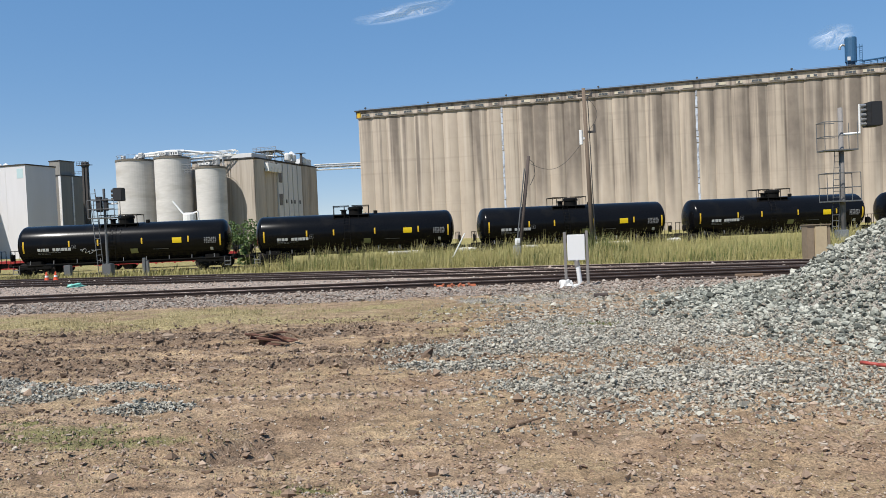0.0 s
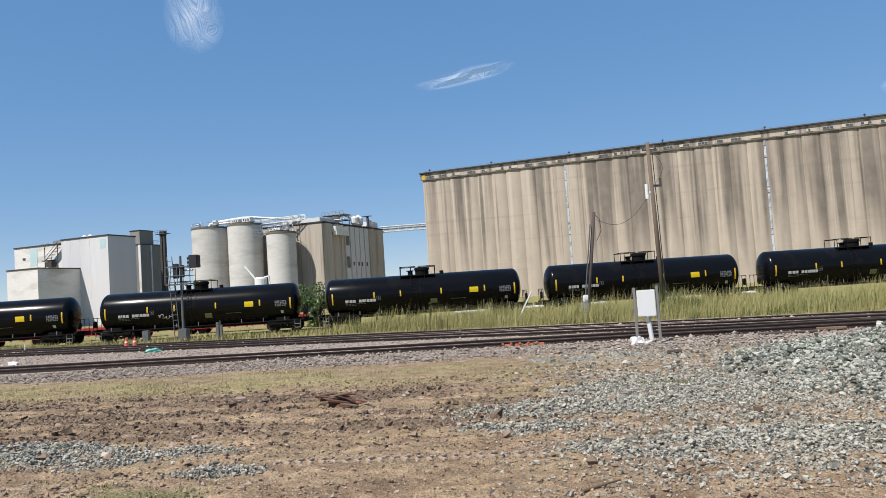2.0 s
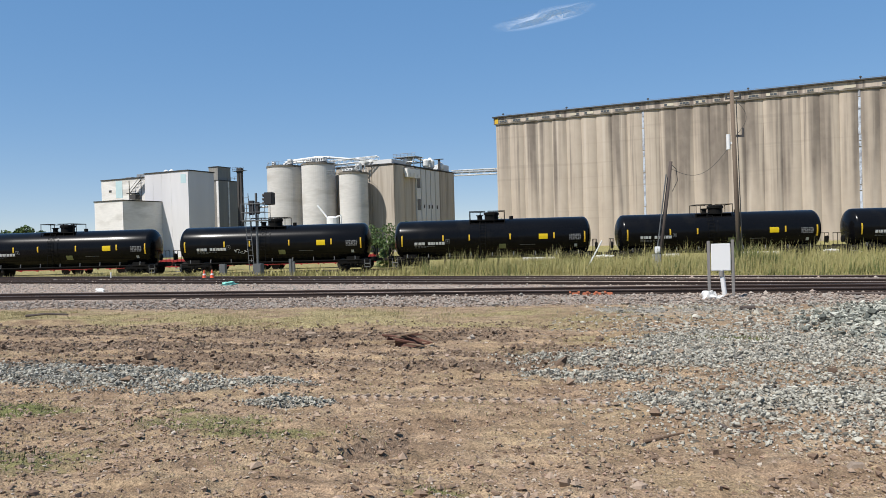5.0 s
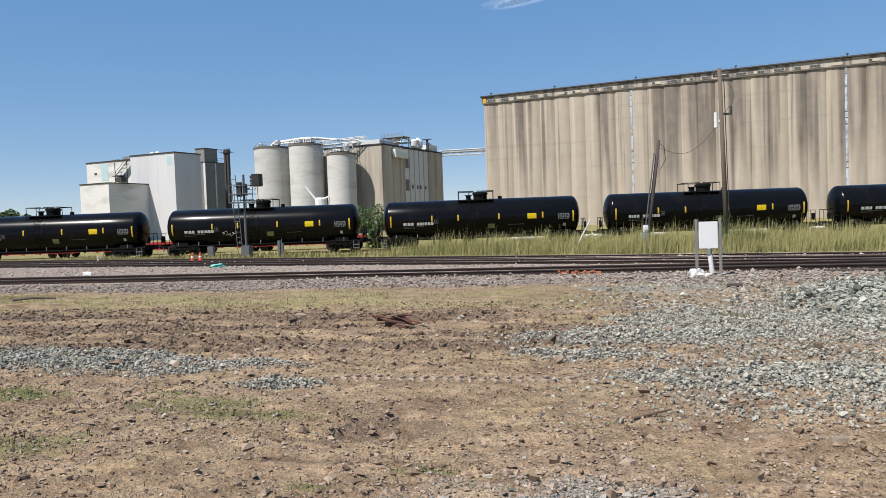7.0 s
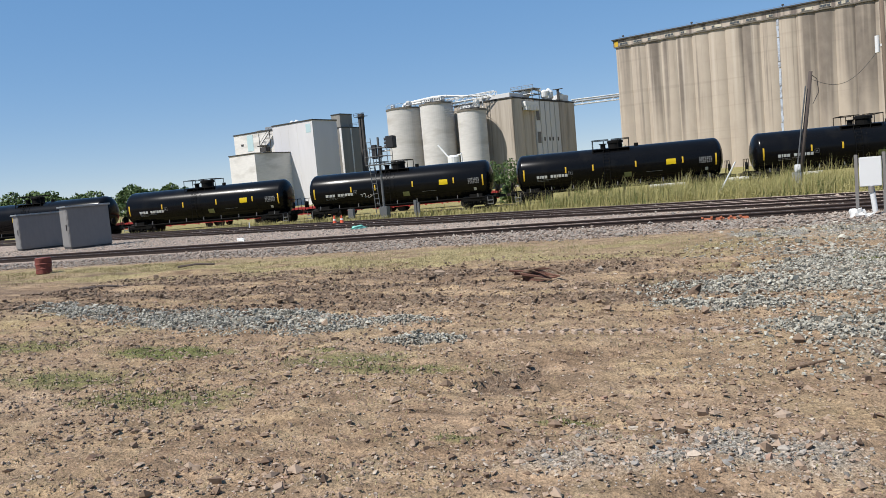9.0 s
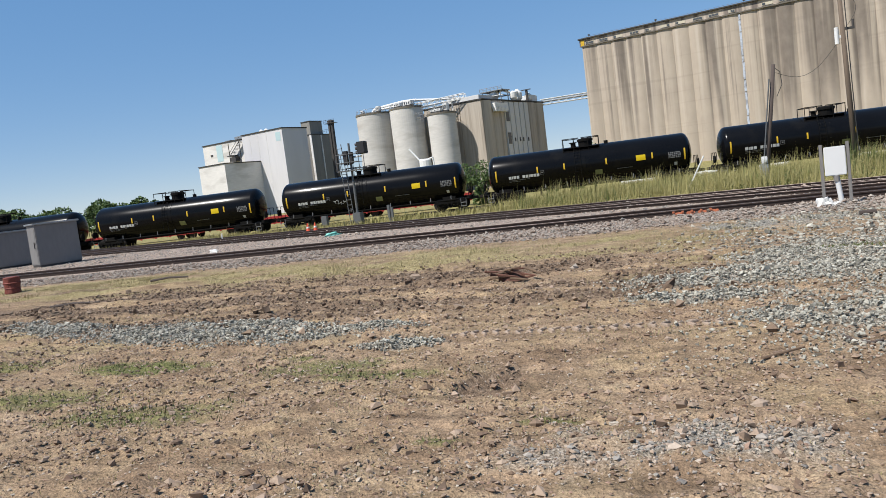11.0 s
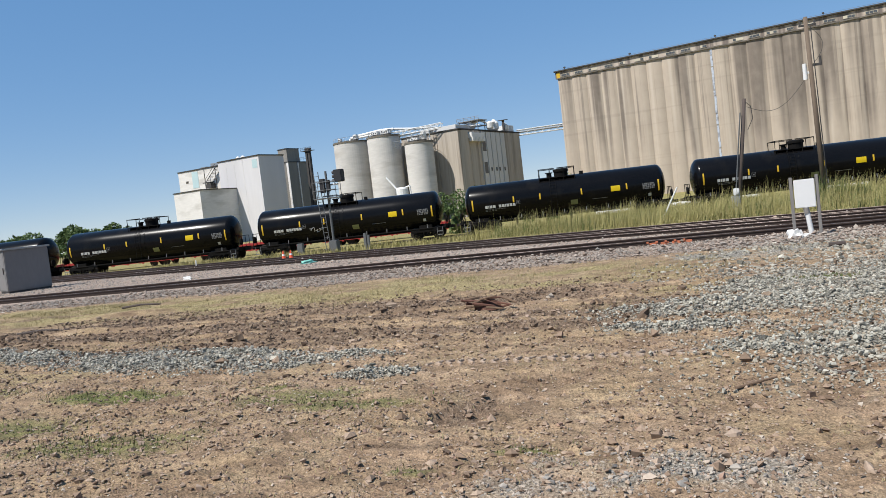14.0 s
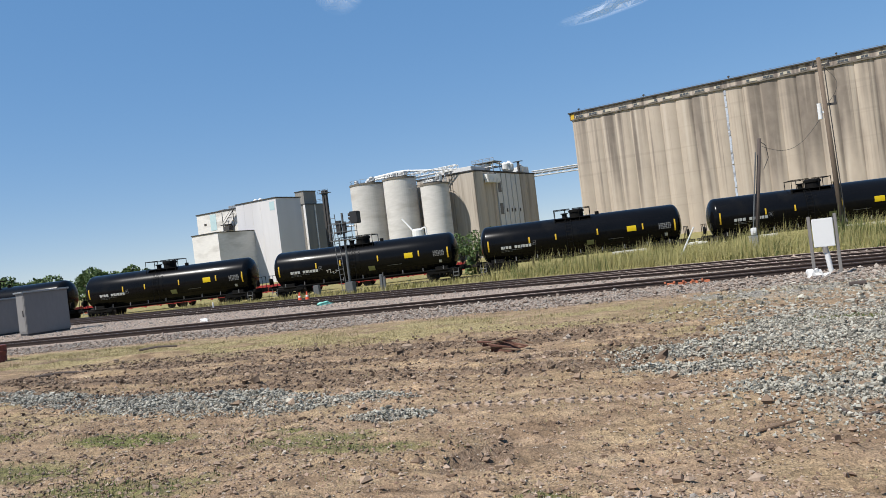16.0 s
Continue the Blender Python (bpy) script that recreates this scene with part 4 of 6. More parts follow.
def tank_car():
    c = thing("tank_car", label="glossy black railway tank car with yellow markings and white stencilling", category="tank car", group="tank cars of the train")
    half = 7.95
    prof = [(0.02, -half - 0.0)]
    for i in range(1, 8):
        a = i / 7 * math.pi / 2
        prof.append((TANK_R * math.sin(a), -half + 0.62 * (1 - math.cos(a))))
    prof += [(TANK_R, -4.0), (TANK_R, 0), (TANK_R, 4.0)]
    prof += [(r, -z) for r, z in prof[7::-1]]
    bm = lathe(nb(), prof, 48, Matrix.Translation((0, 0, TANK_Z)) @ Matrix.Rotation(math.pi / 2, 4, "Y"))
    part("tank", bm, "tank", c, smooth=True)
    for x in (-0.75, -0.15):
        bm = lathe(nb(), [(TANK_R, -0.05), (TANK_R + 0.025, -0.05), (TANK_R + 0.025, 0.05), (TANK_R, 0.05)], 48,
                   Matrix.Translation((x, 0, TANK_Z)) @ Matrix.Rotation(math.pi / 2, 4, "Y"))
        part("tank_band", bm, "tank", c)
    top = TANK_Z + TANK_R
    bm = nb()
    lathe(bm, [(0.55, top - 0.15), (0.55, top + 0.32), (0.62, top + 0.34), (0.62, top + 0.5), (0.5, top + 0.56)], 18, Matrix.Translation((0.0, 0, 0)))
    part("manway_dome", bm, "black_steel", c)
    bm = nb()
    lathe(bm, [(0.2, top - 0.1), (0.2, top + 0.25), (0.3, top + 0.28), (0.3, top + 0.34)], 12, Matrix.Translation((-0.95, -0.2, 0)))
    part("valve", bm, "black_steel", c)
    part("vent_valve", lathe(nb(), [(0.16, top - 0.1), (0.16, top + 0.2)], 10, Matrix.Translation((1.6, 0, 0))), "black_steel", c)
    bm = nb()
    box(bm, -1.75, 1.05, -1.0, -0.55, top - 0.12, top - 0.07)
    part("walkway", bm, "black_steel", c)
    bm = nb()
    box(bm, -1.75, 1.05, 0.55, 1.0, top - 0.12, top - 0.07)
    part("walkway", bm, "black_steel", c)
    for y in (-0.98, 0.98):
        bm = nb()
        pts = [-1.75, -0.9, 0.2, 1.05]
        for x in pts:
            rod(bm, (x, y, top - 0.4), (x, y, top + 0.62), 0.028, n=6)
        rod(bm, (-1.78, y, top + 0.62), (-0.5, y, top + 0.62), 0.03, n=6)
        rod(bm, (-0.3, y, top + 0.62), (1.08, y, top + 0.62), 0.03, n=6)
        if y < 0:
            for x in (-1.75, 1.05):
                rod(bm, (x, -0.98, top + 0.62), (x, 0.98, top + 0.62), 0.03, n=6)
        part("platform_rail", bm, "black_steel", c)
    bm = nb()
    for x in (-0.95, -0.5):
        pts = []
        for i in range(9):
            a = radians(-18 + i * 11)
            pts.append((x, -(TANK_R + 0.09) * math.cos(a), TANK_Z + (TANK_R + 0.09) * math.sin(a)))
        pipe(bm, [(x, -1.55, 0.75)] + pts, 0.014, 5)
    ladder = part("ladder", bm, "black_steel", c)
    for i in range(9):
        a = radians(-18 + i * 10)
        bm = nb()
        rod(bm, (-0.95, -(TANK_R + 0.09) * math.cos(a), TANK_Z + (TANK_R + 0.09) * math.sin(a)), (-0.5, -(TANK_R + 0.09) * math.cos(a), TANK_Z + (TANK_R + 0.09) * math.sin(a)), 0.011, n=5)
        part("rung", bm, "black_steel", ladder)
    bm = nb()
    box(bm, -8.35, 8.35, -0.32, 0.32, 0.62, 1.02, 0.03)
    for x in (-8.35, 8.1):
        box(bm, x, x + 0.25, -1.35, 1.35, 0.68, 1.0, 0.03)
    for y in (-1.36, 1.3):
        rod(bm, (-8.3, y, 0.82), (8.3, y, 0.82), 0.045, n=6)
    for x in (-6.6, 6.6):
        box(bm, x - 0.55, x + 0.55, -1.15, 1.15, 0.72, 1.1, 0.04)
    part("underframe", bm, "black_steel", c)
    for i in range(9):
        x = -6.8 + i * 1.7
        part("bracket", rod(nb(), (x, -1.36, 0.8), (x, -1.3, 1.14), 0.03, n=5), "stencil_grey", c)
    for x in (-7.8, 7.8):
        bm = nb()
        box(bm, x - 0.22, x + 0.22, -1.42, -1.36, 0.2, 0.26)
        box(bm, x - 0.22, x + 0.22, -1.42, -1.36, 0.48, 0.54)
        for d in (-0.22, 0.22):
            rod(bm, (x + d, -1.39, 0.2), (x + d, -1.39, 0.85), 0.02, n=5)
        part("step_iron", bm, "stencil_grey", c)
    for s in (-1, 1):
        bm = nb()
        for y in (-1.2, -0.4, 0.4, 1.2):
            rod(bm, (s * 8.25, y, 0.9), (s * 8.25, y, 1.95), 0.025, n=5)
        rod(bm, (s * 8.25, -1.2, 1.95), (s * 8.25, 1.2, 1.95), 0.025, n=5)
        box(bm, s * 8.28 - 0.04, s * 8.28 + 0.04, -0.9, -0.4, 1.2, 1.7)
        rod(bm, (s * 8.3, -0.7, 1.45), (s * 8.38, -0.7, 1.45), 0.28, n=14)
        part("end_rail", bm, "black_steel", c)
    for s in (-1, 1):
        bm = nb()
        box(bm, min(s * 8.3, s * 8.85), max(s * 8.3, s * 8.85), -0.12, 0.12, 0.66, 0.9, 0.03)
        part("coupler", bm, "wheel", c)
    # trucks
    for s in (-1, 1):
        bm = nb()
        for y in (-1.02, 1.02):
            box(bm, s * 6.6 - 1.25, s * 6.6 + 1.25, y - 0.09, y + 0.09, 0.5, 0.72, 0.03)
            box(bm, s * 6.6 - 0.55, s * 6.6 + 0.55, y - 0.09, y + 0.09, 0.18, 0.34, 0.03)
            for d in (-1, 1):
                rod(bm, (s * 6.6 + d * 0.5, y, 0.26), (s * 6.6 + d * 1.1, y, 0.55), 0.07, n=6)
                box(bm, s * 6.6 + d * 0.9 - 0.16, s * 6.6 + d * 0.9 + 0.16, y - 0.14, y + 0.14, 0.32, 0.6, 0.03)
                rod(bm, (s * 6.6 + d * 0.18, y, 0.3), (s * 6.6 + d * 0.18, y, 0.6), 0.11, n=8)
        box(bm, s * 6.6 - 0.22, s * 6.6 + 0.22, -1.0, 1.0, 0.42, 0.72)
        truck = part("truck", bm, "black_steel", c)
        for d in (-1, 1):
            for y in (-0.76, 0.76):
                w = nb()
                lathe(w, [(0.08, -0.09), (0.36, -0.08), (0.46, -0.06), (0.46, 0.05), (0.5, 0.05), (0.5, 0.08), (0.08, 0.09)], 22,
                      Matrix.Translation((s * 6.6 + d * 0.9, y, 0.46)) @ Matrix.Rotation(-math.pi / 2 * (1 if y < 0 else -1), 4, "X"))
                part("wheel", w, "wheel", truck)
    # markings
    for x, z0, z1 in ((-7.2, 1.75, 2.62), (-3.9, 2.12, 2.58), (-1.8, 2.12, 2.58), (1.44, 2.12, 2.58), (4.9, 2.12, 2.58), (7.3, 1.75, 2.62)):
        part("reflector", skin(nb(), x - 0.055, x + 0.055, z0, z1), "yellow", c)
    part("placard", skin(nb(), 3.7, 4.4, 2.08, 2.5), "yellow_panel", c, "yellow placard")
    part("panel", skin(nb(), 0.55, 1.1, 1.42, 1.78), "olive", c, "faded olive data panel")
    x = -6.2
    for i, w in enumerate((0.2, 0.07, 0.2, 0.2, 0, 0.2, 0.2, 0.07, 0.2, 0.2, 0.2)):
        if w:
            part("stencil_bar", skin(nb(), x, x + w, 1.84, 2.06, k=2), "stencil", c)
        x += w + 0.05 if w else 0.22
    bm = nb()
    for z, l in ((1.72, 1.7), (1.62, 1.1)):
        for i in range(int(l / 0.24)):
            skin(bm, -6.2 + i * 0.24, -6.2 + i * 0.24 + 0.19, z, z + 0.035, k=1)
    tagged(part("small_stencil", bm, "stencil_grey", c), kind="stuff")
    bm = nb()
    for j, z in enumerate((2.42, 2.3, 2.18, 2.06)):
        for i in range(7):
            skin(bm, 6.1 + i * 0.135, 6.1 + i * 0.135 + (0.1 if (i + j) % 3 else 0.06), z - 0.09, z, k=1)
    tagged(part("data_block", bm, "stencil_grey", c), kind="stuff")
    bm = nb()
    skin(bm, 6.5, 6.72, 1.42, 1.64, k=2)
    part("hazard_mark", bm, "stencil", c)
    bm = nb()
    for x0, x1, z0, z1 in ((-3.7, -3.68, 1.95, 2.25), (-3.42, -3.4, 1.95, 2.25), (-3.7, -3.4, 1.95, 1.97), (-3.7, -3.4, 2.23, 2.25), (-3.6, -3.5, 2.05, 2.15)):
        skin(bm, x0, x1, z0, z1, k=1)
    part("frame_mark", bm, "stencil_grey", c)
    part("stripe_mark", skin(nb(), 2.2, 3.4, 1.66, 1.69, k=1), "stencil_grey", c)
    return c


def scrawl(car):
    """A looping line of spray paint on the side of one tank."""
    bm = nb()
    pts = []
    for k in range(61):
        u = k / 60
        x = -3.1 + 1.25 * u + 0.10 * math.sin(u * 31)
        z = 1.72 + 0.13 * math.cos(u * 27) * (1 - 0.5 * u) + 0.10 * math.sin(u * 9)
        pts.append((x, -math.sqrt((TANK_R + 0.012) ** 2 - (z - TANK_Z) ** 2), z))
    pipe(bm, pts, 0.016, 5)
    part("scrawl", bm, "stencil", car, "white spray-paint scrawl")


def train():
    ang = math.atan(0.11)
    first = tank_car()
    start = 3.0 + 7.95
    for i in range(-6, 5):
        s = start + i * CAR
        x, y = s * math.cos(ang), 62.8 + s * math.sin(ang)
        m = pose(x, y, RAIL_T, 0, 0, math.degrees(ang))
        if i == -6:
            first.matrix_basis = m
        else:
            car = copy_thing(first, m)
            if i == -2:
                scrawl(car)


train()

# ---------------------------------------------------------------- tracks


def rail_mesh(bm, pts, z, w0, w1, h0, h1):
    prev = None
    for i, p in enumerate(pts):
        d = pts[min(i + 1, len(pts) - 1)] - pts[max(i - 1, 0)]
        nrm = Vector((-d.y, d.x, 0)).normalized()
        ring = [bm.verts.new((p.x + nrm.x * a, p.y + nrm.y * a, z + b)) for a, b in ((-w0, h0), (w0, h0), (w1, h1), (-w1, h1))]
        if prev:
            for k in range(4):
                bm.faces.new((prev[k], prev[(k + 1) % 4], ring[(k + 1) % 4], ring[k]))
        else:
            bm.faces.new(ring)
        prev = ring
    bm.faces.new(prev[::-1])


def track(fn, x0, x1, zfn, label, ties=True):
    t = thing("railway_track", label=label, category="railway track", kind="structure")
    xs = np.arange(x0, x1, 1.5)
    mid = [Vector((x, float(fn(np.array(x))), 0)) for x in xs]
    for side in (-1, 1):
        pts = []
        for i, p in enumerate(mid):
            d = mid[min(i + 1, len(mid) - 1)] - mid[max(i - 1, 0)]
            nrm = Vector((-d.y, d.x, 0)).normalized()
            pts.append(p + nrm * side * 0.7525)
        bm = nb()
        z = zfn
        rail_mesh(bm, pts, z, 0.075, 0.02, -0.17, -0.145)
        rail_mesh(bm, pts, z, 0.012, 0.012, -0.146, -0.03)
        rail_mesh(bm, pts, z, 0.036, 0.036, -0.035, -0.004)
        r = part("rail", bm, "rail", t)
        bm = nb()
        rail_mesh(bm, pts, z, 0.033, 0.030, -0.006, 0.0)
        part("rail_head", bm, "rail_shine", r)
    if ties:
        bm = nb()
        box(bm, -0.115, 0.115, -1.3, 1.3, -0.18, 0, 0.012)
        first = None
        rnd = random.Random(7)
        x = ties[0]
        while x < ties[1]:
            y = float(fn(np.array(x)))
            sl = math.degrees(math.atan((float(fn(np.array(x + 0.5))) - y) / 0.5))
            m = pose(x, y, zfn - 0.168 + rnd.uniform(-0.01, 0.01), 0, 0, sl + rnd.uniform(-2, 2))
            if first is None:
                first = part("tie", bm, "tie", t)
                first.matrix_basis = m
            else:
                again(first, m)
            x += 0.55
    return t


track(track_a, -70, 45, 0.12, "rusty main track on pinkish ballast", (-32, 14))
track(track_b, -60, 17, 0.11, "rusty siding track converging with the main track", (-30, 14))
track(track_c, -75, 22, 0.10, "rusty siding track beside tall grass", (-30, 14))
track(train_line, -130, 110, RAIL_T, "track under the tank train", (-60, 40))

# ---------------------------------------------------------------- trackside things


def sign_board():
    x, y = 3.45, 19.75
    z = on_ground(x, y)
    t = thing("sign_board", x, y, z, -6, "blank white sign panel between two grey posts beside the track", "sign")
    for dx in (-0.27, 0.29):
        bm = nb()
        box(bm, dx - 0.036, dx + 0.036, -0.03, 0.03, -0.08, 1.43 + (0.02 if dx > 0 else 0), 0.008)
        part("post", bm, "post_grey", t)
    bm = nb()
    box(bm, -0.215, 0.235, -0.075, -0.036, 0.69, 1.36, 0.012)
    part("panel", bm, "sign_white", t, "blank white panel")
    rod_bm = rod(nb(), (0.10, -0.02, -0.05), (0.02, -0.02, 0.70), 0.058, n=14)
    part("pipe_post", rod_bm, "sign_white", t, "white plastic pipe")
    bm = nb()
    rod(bm, (0.02, -0.03, 0.55), (0.015, -0.03, 0.69), 0.065, n=14)
    part("pipe_collar", bm, "post_grey", t)


sign_board()


def crumpled(name, x, y, sx, sy, sz, mat, label, category, seed=1, sub=3):
    bm = nb()
    bmesh.ops.create_icosphere(bm, subdivisions=sub, radius=1)
    for v in bm.verts:
        d = 0.72 + 0.55 * (noise.noise(v.co * 1.9 + Vector((seed * 7.1, 0, 0))) + 0.35 * noise.noise(v.co * 5 + Vector((0, seed * 3.3, 0))))
        v.co = Vector((v.co.x * d * sx, v.co.y * d * sy, max(v.co.z * d, -0.25) * sz))
    ob = part(name, bm, mat)
    ob.matrix_basis = pose(x, y, on_ground(x, y) + 0.02, 0, 0, seed * 40)
    return tagged(ob, label, category)


crumpled("plastic_sheet", 3.12, 19.45, 0.30, 0.16, 0.26, "white_plastic", "crumpled white plastic sheet at the foot of the sign", "litter", 3)
crumpled("plastic_sheet", 3.36, 19.40, 0.12, 0.1, 0.1, "white_plastic", "small torn piece of white plastic on the ballast", "litter", 5)
crumpled("plastic_sheet", -18.7, 27.5, 0.55, 0.2, 0.13, "white_plastic", "white plastic scrap lying between the tracks", "litter", 8)
crumpled("tarpaulin", -14.6, 30.4, 0.62, 0.28, 0.17, "tarp", "bunched mint-green plastic sheeting beside the rails", "tarpaulin", 2)


def utility_pole():
    z = on_ground(7.3, 37)
    t = thing("utility_pole", 7.3, 37, z, 0, "weathered brown wooden utility pole standing in tall grass", "utility pole")
    part("pole", rod(nb(), (0.02, 0, -0.3), (-0.16, 0, 8.25), 0.12, 0.088, 14), "wood_pole", t, smooth=True)
    bm = nb()
    rod(bm, (-0.36, -0.02, 5.55), (-0.36, -0.02, 6.25), 0.09, n=12)
    box(bm, -0.3, -0.1, -0.04, 0.04, 5.8, 5.9)
    part("cutout", bm, "steel_white", t)
    bm = nb()
    box(bm, -0.45, 0.25, -0.03, 0.03, 7.85, 7.93)
    box(bm, -0.05, 0.32, -0.05, 0.05, 6.1, 6.2)
    rod(bm, (0.3, 0, 6.1), (0.3, 0, 6.5), 0.05)
    rod(bm, (-0.4, 0, 7.93), (-0.4, 0, 8.1), 0.04)
    rod(bm, (0.2, 0, 7.93), (0.2, 0, 8.1), 0.04)
    part("bracket", bm, "steel_dark", t)
    bm = nb()
    pipe(bm, [(0.14, -0.12, 0), (0.06, -0.13, 4), (0.0, -0.12, 7.8)], 0.022, 5)
    part("ground_wire", bm, "wire", t)
    bm = nb()
    pts = []
    for i in range(11):
        u = i / 10
        pts.append((-0.1 + 0.75 * math.sin(u * math.pi) * 0.6 + 0.1, 0, 7.8 - u * 1.6))
    pipe(bm, pts, 0.009, 4)
    part("drop_cable", bm, "wire", t)
    bm = nb()
    pts = []
    for i in range(17):
        u = i / 16
        pts.append((-0.25 - u * 2.62, 0, 5.75 - u * 1.0 - 0.75 * math.sin(u * math.pi)))
    pipe(bm, pts, 0.009, 4)
    part("cable", bm, "wire", t)


utility_pole()


def stub_pole():
    z = on_ground(3.65, 37)
    t = thing("service_pole", 3.65, 37, z, 0, "dark leaning service pole with a grey meter box", "utility pole")
    part("pole", rod(nb(), (0, 0, -0.3), (0.72, 0, 5.1), 0.10, 0.08, 12), "wood_dark", t, smooth=True)
    part("conduit", pipe(nb(), [(-0.07, -0.13, 0.5), (0.48, -0.13, 4.5)], 0.03, 6), "steel_mid", t)
    bm = nb()
    box(bm, -0.22, 0.14, -0.34, -0.13, 0.15, 0.82, 0.02)
    part("meter_box", bm, "steel_grey", t)
    bm = nb()
    box(bm, -0.12, 0.12, -0.32, -0.13, 0.84, 1.16, 0.02)
    rod(bm, (0, -0.33, 1.0), (0, -0.40, 1.0), 0.085, n=14)
    part("meter", bm, "steel_white", t)
    bm = nb()
    pipe(bm, [(0.70, 0, 5.0), (0.95, 0, 4.75), (1.0, 0, 4.2), (0.75, 0, 3.7)], 0.014, 4)
    part("loose_cable", bm, "wire", t)
    g = thing("guy_wire_guard", 0.35, 39, on_ground(0.35, 39), 0, "pale leaning guy-wire guard in the grass", "guy wire")
    part("tube", rod(nb(), (0, 0, 0), (0.85, 0, 1.55), 0.035, n=8), "sign_white", g)


stub_pole()


def hooded_head(t, x, y, z0, z1, lens=3, side=-1):
    """A black signal head: target plate seen from the side with its hoods."""
    bm = nb()
    box(bm, x - 0.40, x + 0.40, y - 0.03, y + 0.03, z0, z1, 0.02)
    head = part("signal_head", bm, "signal_black", t, "black signal target")
    k = lens
    for i in range(k):
        z = z0 + (z1 - z0) * (i + 0.5) / k
        bm = nb()
        rod(bm, (x, y - 0.03, z), (x, y - 0.34, z - 0.02), 0.11, 0.12, 14, caps=False)
        part("hood", bm, "signal_black", head)


def right_signal():
    x, y = 21.05, 40
    z = on_ground(x, y)
    t = thing("railway_signal", x, y, z, 0, "tall grey railway signal mast with ladder and platforms", "railway signal")
    part("mast", rod(nb(), (0, 0, -0.2), (0, 0, 7.4), 0.14, 0.12, 16), "post_grey", t, smooth=True)
    bm = nb()
    box(bm, -0.28, 0.28, -0.28, 0.28, -0.1, 0.35, 0.02)
    box(bm, -0.35, 0.12, -0.3, 0.3, 0.35, 1.05, 0.03)
    part("base_box", bm, "steel_grey", t)
    bm = nb()
    rod(bm, (0, 0, 6.0), (1.0, 0, 6.05), 0.07)
    rod(bm, (1.0, 0, 6.0), (1.0, 0, 7.55), 0.05)
    part("arm", bm, "steel_white", t)
    bm = nb()
    box(bm, 1.35, 1.95, -0.5, 0.4, 6.35, 7.6, 0.03)
    head = part("target_plate", bm, "signal_black", t, "black target plate seen at an angle")
    for i in range(5):
        bm = nb()
        rod(bm, (1.33, 0, 6.5 + i * 0.24), (1.02, -0.02, 6.48 + i * 0.24), 0.09, 0.11, 12)
        part("lamp_unit", bm, "steel_grey", head)
    for zz, x0, x1 in ((5.15, -1.05, 0.65), (2.5, -1.0, 0.75)):
        deck = part("platform", box(nb(), x0, x1, -0.45, 0.45, zz, zz + 0.07), "steel_mid", t)
        for yy in (-0.43, 0.43):
            for xx in (x0, x1):
                part("rail_post", rod(nb(), (xx, yy, zz), (xx, yy, zz + 1.5), 0.02, n=6), "steel_mid", deck)
            for h in (0.75, 1.5):
                part("rail", rod(nb(), (x0, yy, zz + h), (x1 if zz < 4 else -0.1, yy, zz + h), 0.02, n=6), "steel_mid", deck)
        for h in (0.75, 1.5):
            part("rail", rod(nb(), (x0, -0.43, zz + h), (x0, 0.43, zz + h), 0.02, n=6), "steel_mid", deck)
    bm = nb()
    for dx in (-0.62, -0.28):
        rod(bm, (dx - 0.1, -0.1, -0.1), (dx + 0.22, -0.1, 5.2), 0.02, n=6)
    for i in range(17):
        u = i / 17
        rod(bm, (-0.72 + 0.32 * u, -0.1, 5.2 * u), (-0.38 + 0.32 * u, -0.1, 5.2 * u), 0.018, n=5)
    part("ladder", bm, "steel_mid", t)


right_signal()


